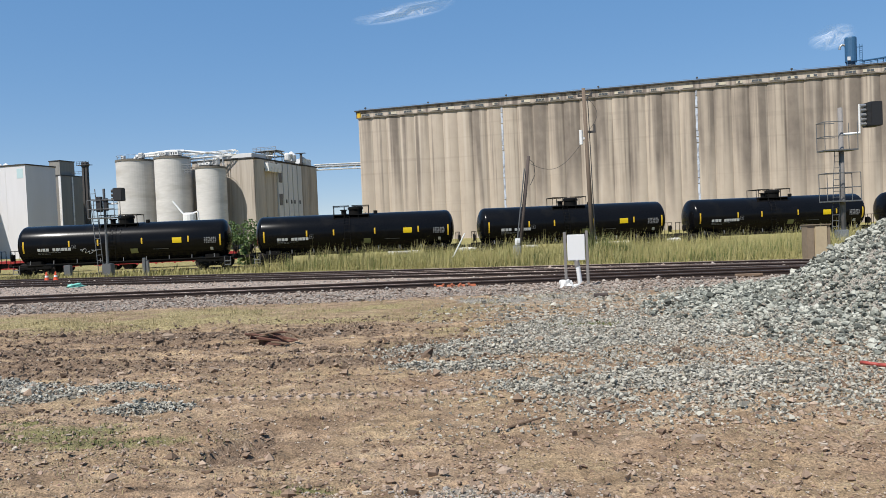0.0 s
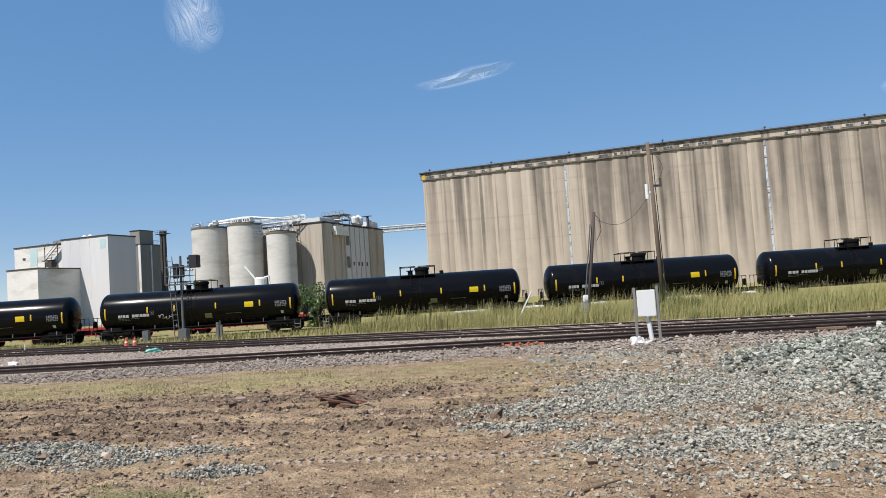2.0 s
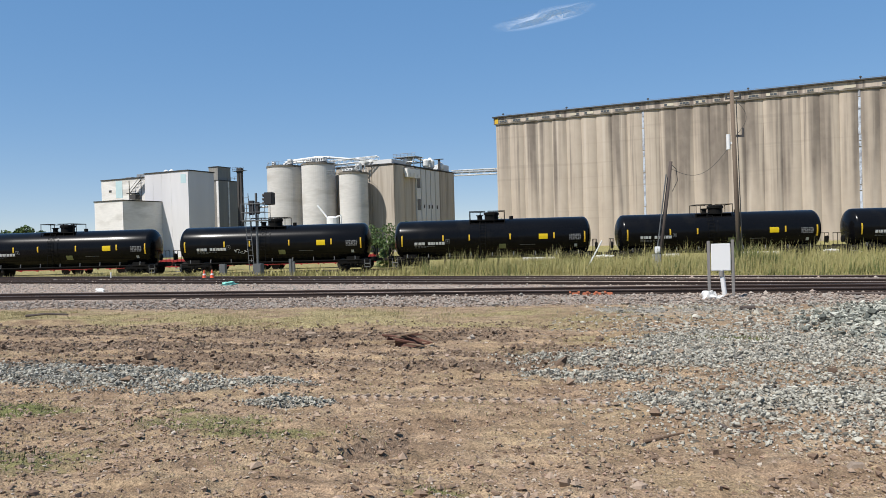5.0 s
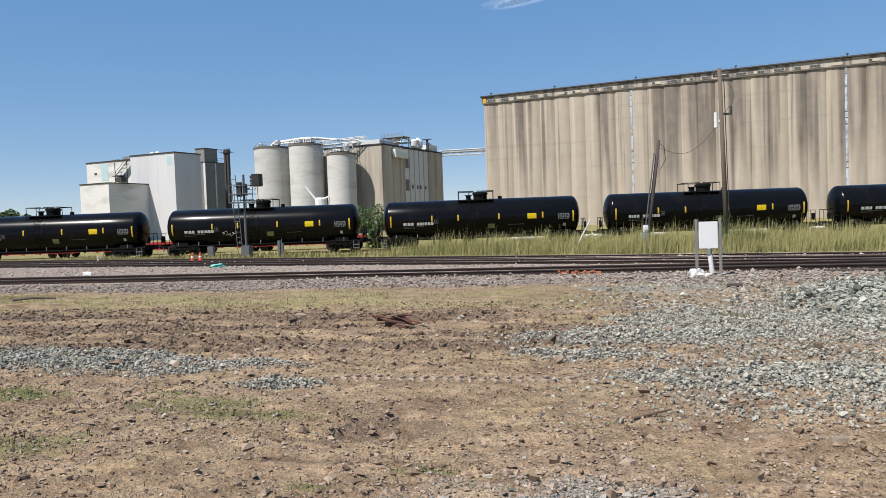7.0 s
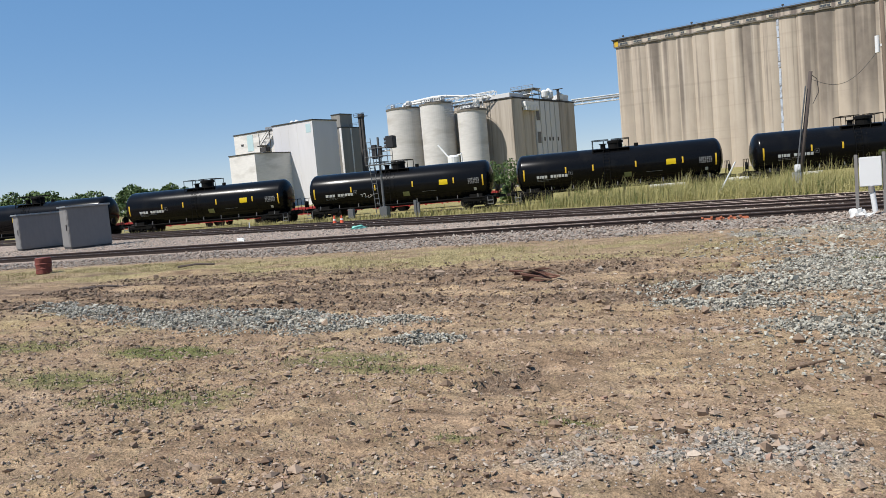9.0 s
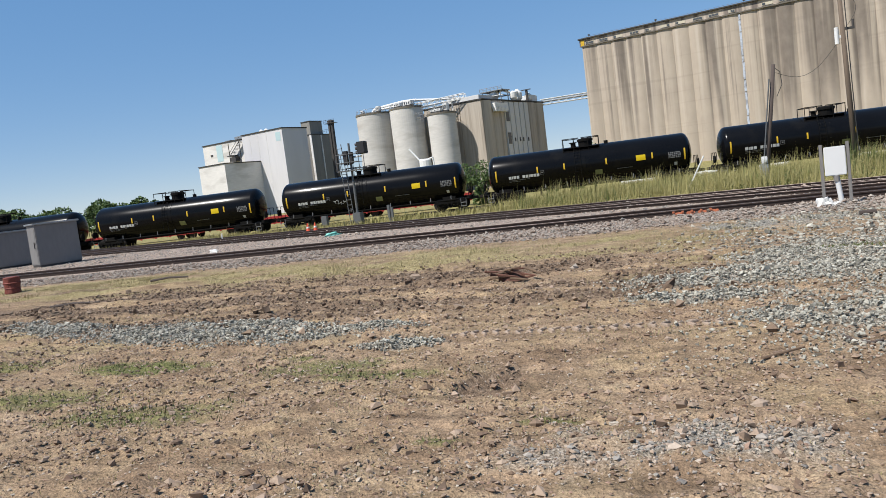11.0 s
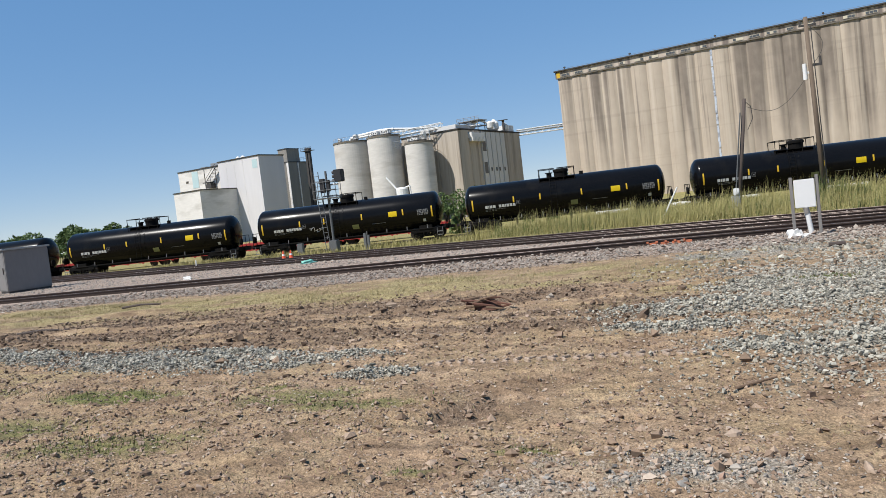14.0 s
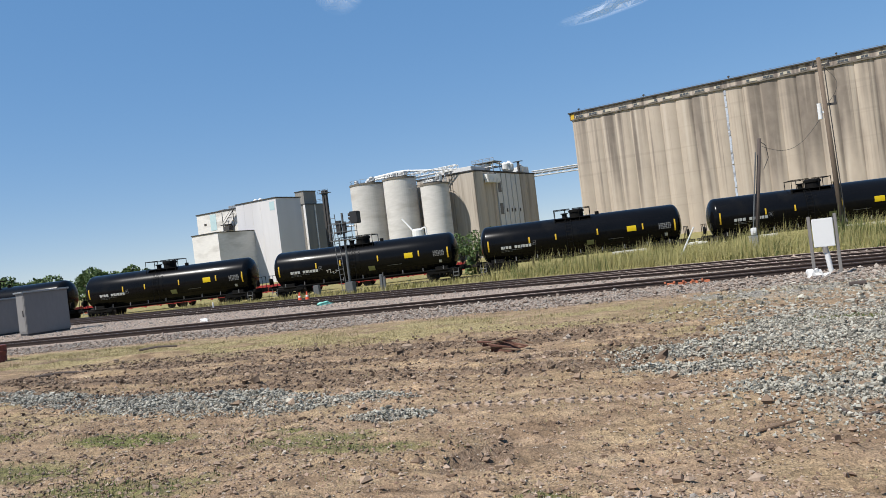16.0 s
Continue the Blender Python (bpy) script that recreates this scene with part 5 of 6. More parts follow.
def left_signal():
    x, y = -18.85, 43
    z = on_ground(x, y)
    t = thing("railway_signal", x, y, z, 0, "grey lattice railway signal with ladder and two black heads", "railway signal")
    part("mast", rod(nb(), (0.05, 0, -0.1), (0.05, 0, 4.95), 0.075, 0.07, 14), "steel_mid", t)
    bm = nb()
    box(bm, -0.18, 0.34, -0.25, 0.25, -0.1, 0.75, 0.03)
    part("base_box", bm, "steel_mid", t)
    bm = nb()
    for dx in (-0.72, -0.42):
        rod(bm, (dx + 0.3, -0.08, -0.1), (dx, -0.08, 4.95), 0.026, n=6)
    for i in range(16):
        u = i / 16
        rod(bm, (-0.42 - 0.3 * u, -0.08, 5 * u), (-0.12 - 0.3 * u, -0.08, 5 * u), 0.017, n=5)
    part("ladder", bm, "steel_mid", t)
    bm = nb()
    box(bm, -0.75, 0.75, -0.4, 0.4, 3.28, 3.34)
    for xx in (-0.75, 0, 0.75):
        for yy in (-0.4, 0.4):
            rod(bm, (xx, yy, 3.3), (xx, yy, 4.3), 0.022, n=5)
    for h in (3.8, 4.3):
        for yy in (-0.4, 0.4):
            rod(bm, (-0.75, yy, h), (0.75, yy, h), 0.022, n=5)
    part("platform", bm, "steel_mid", t)
    bm = nb()
    box(bm, 0.68, 1.18, -0.35, 0.2, 4.22, 4.95, 0.03)
    h1 = part("target_plate", bm, "signal_black", t)
    for i in range(3):
        part("lamp_unit", rod(nb(), (0.68, -0.05, 4.35 + i * 0.23), (0.5, -0.07, 4.33 + i * 0.23), 0.08, 0.095, 12), "steel_dark", h1)
    bm = nb()
    box(bm, -0.28, 0.02, -0.35, -0.12, 3.65, 4.5, 0.02)
    box(bm, 0.14, 0.34, -0.35, -0.12, 3.7, 4.4, 0.02)
    part("signal_head", bm, "signal_black", t)
    bm = nb()
    rod(bm, (0.05, 0, 4.1), (0.8, 0, 4.1), 0.05)
    part("arm", bm, "steel_white", t)
    p = thing("trackside_post", -15.5, 40, on_ground(-15.5, 40), 0, "squat grey metal trackside post", "post")
    bm = nb()
    box(bm, -0.16, 0.0, -0.08, 0.08, -0.1, 0.95, 0.015)
    box(bm, 0.03, 0.17, -0.06, 0.06, -0.1, 0.8, 0.015)
    part("body", bm, "steel_mid", p)
    p = thing("trackside_post", -22.5, 46, on_ground(-22.5, 46), 0, "short pale relay box on a post by the track", "post")
    bm = nb()
    box(bm, -0.2, 0.2, -0.15, 0.15, -0.05, 0.8, 0.02)
    part("body", bm, "steel_mid", p)


left_signal()


def equipment_cabinet(x, y, turn, w, d, h, label):
    z = on_ground(x, y)
    t = thing("equipment_cabinet", x, y, z, turn, label, "cabinet", "grey trackside cabinets")
    bm = nb()
    box(bm, -w / 2, w / 2, -d / 2, d / 2, 0.1, h, 0.03)
    part("body", bm, "cabinet", t)
    bm = nb()
    box(bm, -w / 2 - 0.1, w / 2 + 0.1, -d / 2 - 0.1, d / 2 + 0.1, h, h + 0.09, 0.03)
    part("roof", bm, "steel_grey", t)
    bm = nb()
    box(bm, -w / 2 + 0.04, w / 2 - 0.04, -d / 2 + 0.04, d / 2 - 0.04, -0.12, 0.11)
    part("plinth", bm, "steel_dark", t)
    bm = nb()
    box(bm, -w / 2 - 0.012, -w / 2 + 0.01, -d * 0.38, d * 0.38, 0.2, h - 0.12, 0.004)
    door = part("door", bm, "cabinet", t)
    bm = nb()
    box(bm, -w / 2 - 0.05, -w / 2 - 0.012, -d * 0.3, -d * 0.25, h * 0.45, h * 0.6, 0.008)
    part("handle", bm, "steel_dark", door)


equipment_cabinet(-30.62, 31.4, 62, 2.05, 1.25, 2.12, "tall grey metal equipment cabinet between the tracks")
equipment_cabinet(-36.0, 33.6, 60, 2.5, 1.3, 1.95, "lower grey metal equipment cabinet on gravel")


def relay_case():
    x, y = 13.33, 27.2
    t = thing("relay_case", x, y, on_ground(x, y), 0, "beige and brown relay case beside the ballast pile", "cabinet")
    bm = nb()
    box(bm, -0.16, 0.28, -0.25, 0.25, 0.05, 1.2, 0.02)
    part("body", bm, "beige", t)
    for x0, x1 in ((-0.42, -0.17), (0.29, 0.40)):
        bm = nb()
        box(bm, x0, x1, -0.22, 0.22, -0.1, 1.22, 0.015)
        part("side_board", bm, "brown_board", t)
    bm = nb()
    box(bm, -0.44, 0.42, -0.27, 0.27, 1.22, 1.26, 0.01)
    part("lid", bm, "brown_board", t)


relay_case()


def traffic_cone(x, y):
    t = thing("traffic_cone", x, y, on_ground(x, y), 0, "small orange traffic cone with a white collar", "traffic cone", "pair of cones by the track")
    bm = nb()
    box(bm, -0.15, 0.15, -0.15, 0.15, 0, 0.03, 0.008)
    part("base", bm, "orange", t)
    part("body", lathe(nb(), [(0.115, 0.03), (0.078, 0.2), (0.05, 0.34), (0.025, 0.47)], 16), "orange", t)
    part("collar", lathe(nb(), [(0.083, 0.205), (0.065, 0.29)], 16), "sign_white", t)


traffic_cone(-18.95, 36.6)
traffic_cone(-18.62, 36.8)


def marker_post(x, y, h, label):
    t = thing("marker_post", x, y, on_ground(x, y), 0, label, "post")
    part("stake", rod(nb(), (0, 0, -0.05), (0.02, 0, h), 0.035, n=8), "sign_white", t)


marker_post(-25.5, 38.5, 0.4, "short white plastic marker stake between the rails")


def drum():
    x, y = -18.95, 17.6
    t = thing("steel_drum", x, y, on_ground(x, y), 20, "rust-red dented steel drum standing on dry grass", "drum")
    bm = lathe(nb(), [(0.2, 0), (0.23, 0.02), (0.225, 0.15), (0.24, 0.16), (0.225, 0.18), (0.22, 0.3), (0.235, 0.31), (0.215, 0.33), (0.23, 0.47), (0.21, 0.49)], 20)
    for v in bm.verts:
        v.co.x += 0.04 * noise.noise(v.co * 5)
        v.co.y += 0.04 * noise.noise(v.co * 5 + Vector((9, 0, 0)))
    part("shell", bm, "rust_red", t)


drum()


def stick(x, y, pts, r, label, mat="wood_debris"):
    bm = nb()
    for i, (a, b) in enumerate(zip(pts[:-1], pts[1:])):
        rod(bm, a, b, r * (1 - 0.15 * i), r * (1 - 0.15 * (i + 1)), 7)
    ob = part("stick", bm, mat)
    ob.matrix_basis = pose(x, y, on_ground(x, y) + r * 0.7)
    return tagged(ob, label, "stick")


stick(0.61, 6.12, [(-0.15, -0.10, 0), (0.0, 0.0, 0.01), (0.17, 0.11, 0.02)], 0.013, "straight grey-brown stick lying on bare clay")
stick(1.22, 6.42, [(-0.12, 0.08, 0.03), (-0.04, 0.0, 0.0), (0.05, -0.05, 0), (0.13, -0.05, 0.02)], 0.016, "bent broken branch on gravelly clay", "wood_dark")
stick(-3.7, 13.0, [(-0.12, 0.02, 0), (0.12, -0.03, 0.02)], 0.02, "short stick on trampled dirt")
stick(3.4, 16.5, [(-0.15, 0, 0.02), (0.14, 0.0, 0.03)], 0.05, "dark chunk of timber on the ballast edge", "wood_dark")
stick(-12.5, 13.1, [(-0.6, -0.08, 0.0), (-0.1, 0.05, 0.03), (0.55, 0.1, 0.0)], 0.03, "long dark root lying on turned soil", "wood_dark")
stick(-12.2, 15.85, [(-0.5, 0, 0.06), (0, 0.05, 0.1), (0.5, 0.12, 0.07)], 0.03, "dark broken root on a low soil mound", "wood_dark")
stick(7.0, 20.2, [(-0.7, 0.1, 0.03), (0.7, -0.1, 0.04)], 0.04, "long dark timber lath along the rails", "wood_dark")
stick(8.2, 20.5, [(-0.35, 0.05, 0.03), (0.35, -0.05, 0.04)], 0.06, "pale broken sleeper end beside the rails")


def wood_clump():
    x, y = -2.55, 11.45
    t = thing("wood_heap", x, y, on_ground(x, y), 0, "small heap of reddish broken wood on bare dirt", "debris")
    rnd = random.Random(12)
    for i in range(24):
        a = rnd.uniform(-0.5, 0.9)
        l = rnd.uniform(0.16, 0.34)
        cx, cy, cz = rnd.uniform(-0.3, 0.28), rnd.uniform(-0.12, 0.12), rnd.uniform(0.03, 0.2)
        d = Vector((math.cos(a), math.sin(a) * 0.6, rnd.uniform(-0.35, 0.2))) * l / 2
        bm = nb()
        rod(bm, Vector((cx, cy, cz)) - d, Vector((cx, cy, cz)) + d, rnd.uniform(0.014, 0.03), rnd.uniform(0.008, 0.018), 6)
        part("piece", bm, "bark_red" if i % 3 else "wood_debris", t)
    bm = nb()
    bmesh.ops.create_icosphere(bm, subdivisions=2, radius=1)
    for v in bm.verts:
        d = 0.8 + 0.5 * noise.noise(v.co * 2.3)
        v.co = Vector((v.co.x * 0.26 * d - 0.06, v.co.y * 0.15 * d, max(0, v.co.z) * 0.17 * d))
    part("soil", bm, "bark_red", t)


wood_clump()

bm = nb()
pipe(bm, [(0, 0, 0), (0.09, -0.16, 0.0), (0.2, -0.28, 0.0), (0.36, -0.36, 0.0), (0.7, -0.42, 0.0), (1.2, -0.4, 0.0), (1.8, -0.2, 0.02)], 0.02, 10)
hose = part("hose", bm, "hose", smooth=True)
hose.matrix_basis = pose(4.32, 7.95, on_ground(4.5, 7.9) + 0.05)
tagged(hose, "red rubber hose lying beside the ballast pile", "hose")

# a row of lugs that a tractor tyre has pressed out of the clay
tyre = thing("tyre_track", -1.1, 7.5, 0, 0, "row of pale tyre-lug prints pressed into clay", "tyre track")
rt = random.Random(3)
for i in range(23):
    x = -1.35 + i * 0.122
    y = -0.11 * (x - 0.2) + rt.uniform(-0.015, 0.015)
    bm = nb()
    for sx, sy, a in ((0.0, 0.055, 60), (0.0, -0.055, -60)):
        m = pose(sx, sy, 0, 0, 0, a + rt.uniform(-10, 10))
        box(bm, -0.075, 0.075, -0.018, 0.018, -0.03, rt.uniform(0.022, 0.036), 0.008, m)
    lug = part("lug", bm, "pale_clay", tyre)
    lug.matrix_basis = pose(x, y, on_ground(x - 1.1, y + 7.5), 0, 0, rt.uniform(-10, 10)) @ Matrix.Scale(rt.uniform(0.6, 0.9), 4)

# orange paint on the rail base
t = thing("rail_clamp", 0.35, 21.75, 0.0, -4, "orange-painted rail joint bars on the near rail", "rail joint")
for i in range(4):
    bm = nb()
    box(bm, -0.55 + i * 0.3, -0.33 + i * 0.3, -0.06, 0.02, -0.05, 0.06, 0.01)
    part("joint_bar", bm, "orange_dull", t)
bm = nb()
for i in range(5):
    box(bm, -0.62 + i * 0.24, -0.56 + i * 0.24, -0.09, -0.03, 0.05, 0.1, 0.005)
part("clip", bm, "orange_dull", t)


# ---------------------------------------------------------------- red flat wagons and pale pipes behind the train


def flat_wagon(x, y, turn):
    t = thing("flat_wagon", x, y, on_ground(x, y), turn, "low red flat wagon parked behind the train", "wagon", "red flat wagons")
    bm = nb()
    box(bm, -6.5, 6.5, -1.2, 1.2, 1.0, 1.25, 0.03)
    part("deck", bm, "red", t)
    for s in (-1.2, 1.12):
        bm = nb()
        box(bm, -6.5, 6.5, s, s + 0.08, 0.5, 1.0)
        for i in range(8):
            box(bm, -6.1 + i * 1.7, -5.95 + i * 1.7, s - 0.05, s + 0.1, 0.4, 1.3)
        part("side_sill", bm, "red", t)
    for xx in (-5, -3.6, 3.6, 5):
        for yy in (-0.9, 0.9):
            part("wheel", rod(nb(), (xx, yy - 0.1, 0.42), (xx, yy + 0.1, 0.42), 0.42, n=18), "wheel", t)


for i in range(4):
    flat_wagon(-69 + i * 14.3, 68.5 + i * 1.57, 6.3)
for i in range(2):
    p = thing("culvert_pipe", 2 + i * 17, 70.5 + i * 1.8, on_ground(2, 70), 6.3, "pale pipe lying on sleepers behind the train", "pipe", "pale pipes")
    part("pipe", rod(nb(), (-7, 0, 0.55), (7, 0, 0.55), 0.2, n=14), "sign_white", p)
    for dx in (-5, 0, 5):
        bm = nb()
        box(bm, dx - 0.2, dx + 0.2, -0.6, 0.6, 0, 0.36)
        part("sleeper", bm, "tie", p)


# ---------------------------------------------------------------- trees and shrubs


def leaf_cloud(centres, count, size, seed):
    """Many small leaf faces round the given clump centres, as one mesh."""
    rs = np.random.RandomState(seed)
    c = np.array(centres)
    k = rs.randint(0, len(c), count)
    d = rs.normal(size=(count, 3))
    d /= np.linalg.norm(d, axis=1)[:, None]
    p = c[k, :3] + d * (c[k, 3] * rs.uniform(0.35, 1.0, count) ** 0.5)[:, None] * np.array([1, 1, 0.8])
    u = rs.normal(size=(count, 3))
    u /= np.linalg.norm(u, axis=1)[:, None]
    v = np.cross(u, rs.normal(size=(count, 3)))
    v /= np.linalg.norm(v, axis=1)[:, None] + 1e-9
    s = size * rs.uniform(0.6, 1.3, count)[:, None]
    quad = np.stack([p - u * s, p + v * s * 0.55, p + u * s, p - v * s * 0.55], 1).reshape(-1, 3)
    return quads_mesh(quad)


def quads_mesh(verts, k=4):
    n = len(verts) // k
    me = bpy.data.meshes.new("mesh")
    me.vertices.add(len(verts))
    me.vertices.foreach_set("co", verts.astype(np.float32).ravel())
    me.loops.add(n * k)
    me.loops.foreach_set("vertex_index", np.arange(n * k, dtype=np.int32))
    me.polygons.add(n)
    me.polygons.foreach_set("loop_start", np.arange(0, n * k, k, dtype=np.int32))
    me.update(calc_edges=True)
    me.shade_flat()
    return me


def tree(x, y, h, w, seed, name="tree", label="leafy green tree beyond the railway", leaves=1300, low=0.3):
    rnd = random.Random(seed)
    z = on_ground(x, y)
    t = thing(name, x, y, z, rnd.uniform(0, 360), label, name, "far trees" if name == "tree" else "shrubs behind the train")
    bm = nb()
    rod(bm, (0, 0, -0.2), (0.05 * h, 0, h * 0.55), 0.035 * h, 0.018 * h, 8)
    cs = []
    for i in range(9):
        a = rnd.uniform(0, 6.28)
        r = rnd.uniform(0.15, 0.42) * w
        zz = h * rnd.uniform(low, 0.85)
        q = Vector((r * math.cos(a), r * math.sin(a), zz))
        rod(bm, (0.02 * h, 0, h * rnd.uniform(0.15, 0.4)), q, 0.014 * h, 0.004 * h, 5)
        cs.append((q.x, q.y, q.z, rnd.uniform(0.15, 0.28) * min(w, h)))
    part("trunk", bm, "bark", t)
    me = leaf_cloud(cs, leaves, 0.035 * h + 0.04, seed)
    me.name = "crown"
    me.materials.append(M["leaf"])
    ob = new("crown", me)
    ob.parent = t


rr = random.Random(5)
for i, (x, h) in enumerate(((-141, 8.4), (-135, 8.8), (-128, 8.2), (-121, 8.0), (-116, 8.4), (-110, 7.8), (-105, 8.2), (-100, 7.6), (-96, 6.6))):
    tree(x, 121 + rr.uniform(-3, 3), h, h * 1.25, 40 + i, leaves=2600)
for i, (x, y, h) in enumerate(((-40, 150, 6.2), (-35, 152, 6.4), (-30, 150, 6.0), (-26, 153, 6.3), (-15.5, 122, 6.4), (-18.5, 126, 5.6), (-13, 124, 5.2), (-74, 150, 5.4), (-70, 152, 5.2))):
    tree(x, y, h, h * 1.1, 70 + i)
for i, (x, y, h) in enumerate(((-17.5, 70, 3.3), (-15, 71, 3.8), (-12.2, 70.5, 4.0), (-9.6, 71.5, 4.4), (-7.2, 71, 4.0))):
    tree(x, y, h, h * 0.9, 90 + i, "shrub", "dense dark green shrub behind the train", 1600, 0.12)
for i in range(26):
    x = -420 + i * 42 + rr.uniform(-12, 12)
    if -170 < x < 200:
        continue
    tree(x, 380 + rr.uniform(-30, 30), rr.uniform(8, 13), rr.uniform(12, 18), 120 + i)

# ---------------------------------------------------------------- thin clouds


def cloud(x, y, z, w, h, turn, seed):
    bm = nb()
    bmesh.ops.create_grid(bm, x_segments=12, y_segments=4, size=0.5)
    for v in bm.verts:
        v.co = Vector((v.co.x * w, 0.08 * w * noise.noise(v.co * 3 + Vector((seed, 0, 0))), v.co.y * h))
    me = bpy.data.meshes.new("cloud")
    bm.to_mesh(me)
    bm.free()
    m = bpy.data.materials.new("cloud_wisp")
    m.use_nodes = True
    n, link = m.node_tree.nodes, m.node_tree.links.new
    n.remove(n["Principled BSDF"])
    tc, nz, mp = n.new("ShaderNodeTexCoord"), n.new("ShaderNodeTexNoise"), n.new("ShaderNodeMapping")
    mp.inputs["Location"].default_value = (seed * 3.7, 0, seed)
    mp.inputs["Scale"].default_value = (2.4 / w, 1, 3.2 / h)
    link(tc.outputs["Object"], mp.inputs[0])
    link(mp.outputs[0], nz.inputs[0])
    nz.inputs["Scale"].default_value, nz.inputs["Detail"].default_value = 0.8, 2
    m2 = n.new("ShaderNodeMapping")
    m2.inputs["Scale"].default_value = (2.0 / w, 0, 2.0 / h)
    link(tc.outputs["Object"], m2.inputs[0])
    gr = n.new("ShaderNodeTexGradient")
    gr.gradient_type = "SPHERICAL"
    link(m2.outputs[0], gr.inputs[0])
    mul = n.new("ShaderNodeMath")
    mul.operation = "MULTIPLY"
    r = n.new("ShaderNodeMapRange")
    r.inputs[1].default_value, r.inputs[2].default_value, r.inputs[4].default_value = 0.25, 0.75, 0.6
    link(nz.outputs[0], r.inputs[0])
    link(r.outputs[0], mul.inputs[0])
    link(gr.outputs["Fac"], mul.inputs[1])
    tr, df, mx = n.new("ShaderNodeBsdfTransparent"), n.new("ShaderNodeBsdfDiffuse"), n.new("ShaderNodeMixShader")
    df.inputs[0].default_value = (0.95, 0.95, 0.95, 1)
    link(mul.outputs[0], mx.inputs[0])
    link(tr.outputs[0], mx.inputs[1])
    link(df.outputs[0], mx.inputs[2])
    link(mx.outputs[0], n["Material Output"].inputs[0])
    me.materials.append(m)
    ob = new("cloud", me)
    ob.matrix_basis = pose(x, y, z, 0, turn, 0)
    return tagged(ob, "thin white wisp of cloud in a blue sky", "cloud", kind="structure")


CLOUDS = ((-1210, 1205, 260, 330, -20, 2), (-110, 858, 420, 70, -9, 3), (1560, 690, 200, 100, -14, 7))
for x, z, w, h, a, s in CLOUDS:
    cloud(x, 3000, z, w, h, a, s)

# ---------------------------------------------------------------- loose stones, soil and grass
def ico():
    bm = nb()
    bmesh.ops.create_icosphere(bm, subdivisions=1, radius=1)
    v = np.array([tuple(p.co) for p in bm.verts])
    f = np.array([[p.index for p in face.verts] for face in bm.faces])
    bm.free()
    return v, f


OCT_V = np.array([(1, 0, 0), (-1, 0, 0), (0, 1, 0), (0, -1, 0), (0, 0, 1), (0, 0, -1)], float)
OCT_F = np.array([(0, 2, 4), (2, 1, 4), (1, 3, 4), (3, 0, 4), (2, 0, 5), (1, 2, 5), (3, 1, 5), (0, 3, 5)])


BLOCK_V = np.array([(x, y, z) for x in (-0.66, 0.66) for y in (-0.66, 0.66) for z in (-0.66, 0.66)])
BLOCK_F = np.array([(0, 1, 3), (0, 3, 2), (4, 6, 7), (4, 7, 5), (0, 4, 5), (0, 5, 1), (2, 3, 7), (2, 7, 6), (0, 2, 6), (0, 6, 4), (1, 5, 7), (1, 7, 3)])


def stone_shapes(n, rs, coarse=False, flat=0.6):
    """n angular stones of unit size, as an array of vertices and the faces of one."""
    v, f = (BLOCK_V, BLOCK_F) if coarse == "block" else (OCT_V, OCT_F) if coarse else ico()
    p = np.repeat(v[None], n, 0) * rs.uniform(0.55, 1.25, (n, len(v), 1)) + rs.normal(0, 0.2 if coarse == "block" else 0.12, (n, len(v), 3))
    p = p * np.stack([rs.uniform(0.9, 1.5, n), rs.uniform(0.7, 1.1, n), rs.uniform(flat * 0.7, flat * 1.3, n)], 1)[:, None, :]
    a, b = rs.uniform(0, 2 * np.pi, n), rs.normal(0, 0.35, n)
    ca, sa, cb, sb = np.cos(a), np.sin(a), np.cos(b), np.sin(b)
    x, y, z = p[..., 0], p[..., 1], p[..., 2]
    y, z = y * cb[:, None] - z * sb[:, None], y * sb[:, None] + z * cb[:, None]
    x, y = x * ca[:, None] - y * sa[:, None], x * sa[:, None] + y * ca[:, None]
    return np.stack([x, y, z], -1), f


def tri_mesh(name, p, f, mat):
    n, k = p.shape[0], p.shape[1]
    faces = (f[None] + (np.arange(n) * k)[:, None, None]).reshape(-1, 3)
    me = bpy.data.meshes.new(name)
    me.vertices.add(n * k)
    me.vertices.foreach_set("co", p.astype(np.float32).ravel())
    me.loops.add(faces.size)
    me.loops.foreach_set("vertex_index", faces.astype(np.int32).ravel())
    me.polygons.add(len(faces))
    me.polygons.foreach_set("loop_start", np.arange(0, faces.size, 3, dtype=np.int32))
    me.update(calc_edges=True)
    me.shade_flat()
    me.materials.append(M[mat])
    return me


def strewn(name, n, area, size, mat, label, category, mask=None, seed=1, coarse=False, sink=0.25, flat=0.6, spread=0.35, heap=0.0):
    """Stones over a rectangle of ground, as dense as the mask says, joined into one object."""
    rs = np.random.RandomState(seed)
    x0, x1, y0, y1 = area
    x, y = rs.uniform(x0, x1, n * 8), rs.uniform(y0, y1, n * 8)
    if mask is not None:
        keep = rs.uniform(0, 1, n * 8) < mask(x, y)
        x, y = x[keep], y[keep]
    x, y = x[:n], y[:n]
    n = len(x)
    s = size * np.exp(rs.normal(0, spread, n))
    p, f = stone_shapes(n, rs, coarse, flat)
    p = p * s[:, None, None]
    z = height(x, y) + s * flat * (1 - 2 * sink) + heap * s * rs.uniform(-0.4, 1.0, n)
    p = p + np.stack([x, y, z], -1)[:, None, :]
    ob = new(name, tri_mesh(name, p, f, mat))
    return tagged(ob, label, category, kind="stuff")


def near_first(fn, y0=6.0):
    """More pieces at small y, close to the camera, to suit its view."""
    return lambda x, y: fn(x, y) * np.clip((y0 / np.maximum(y, 1)) ** 1.0, 0, 1)


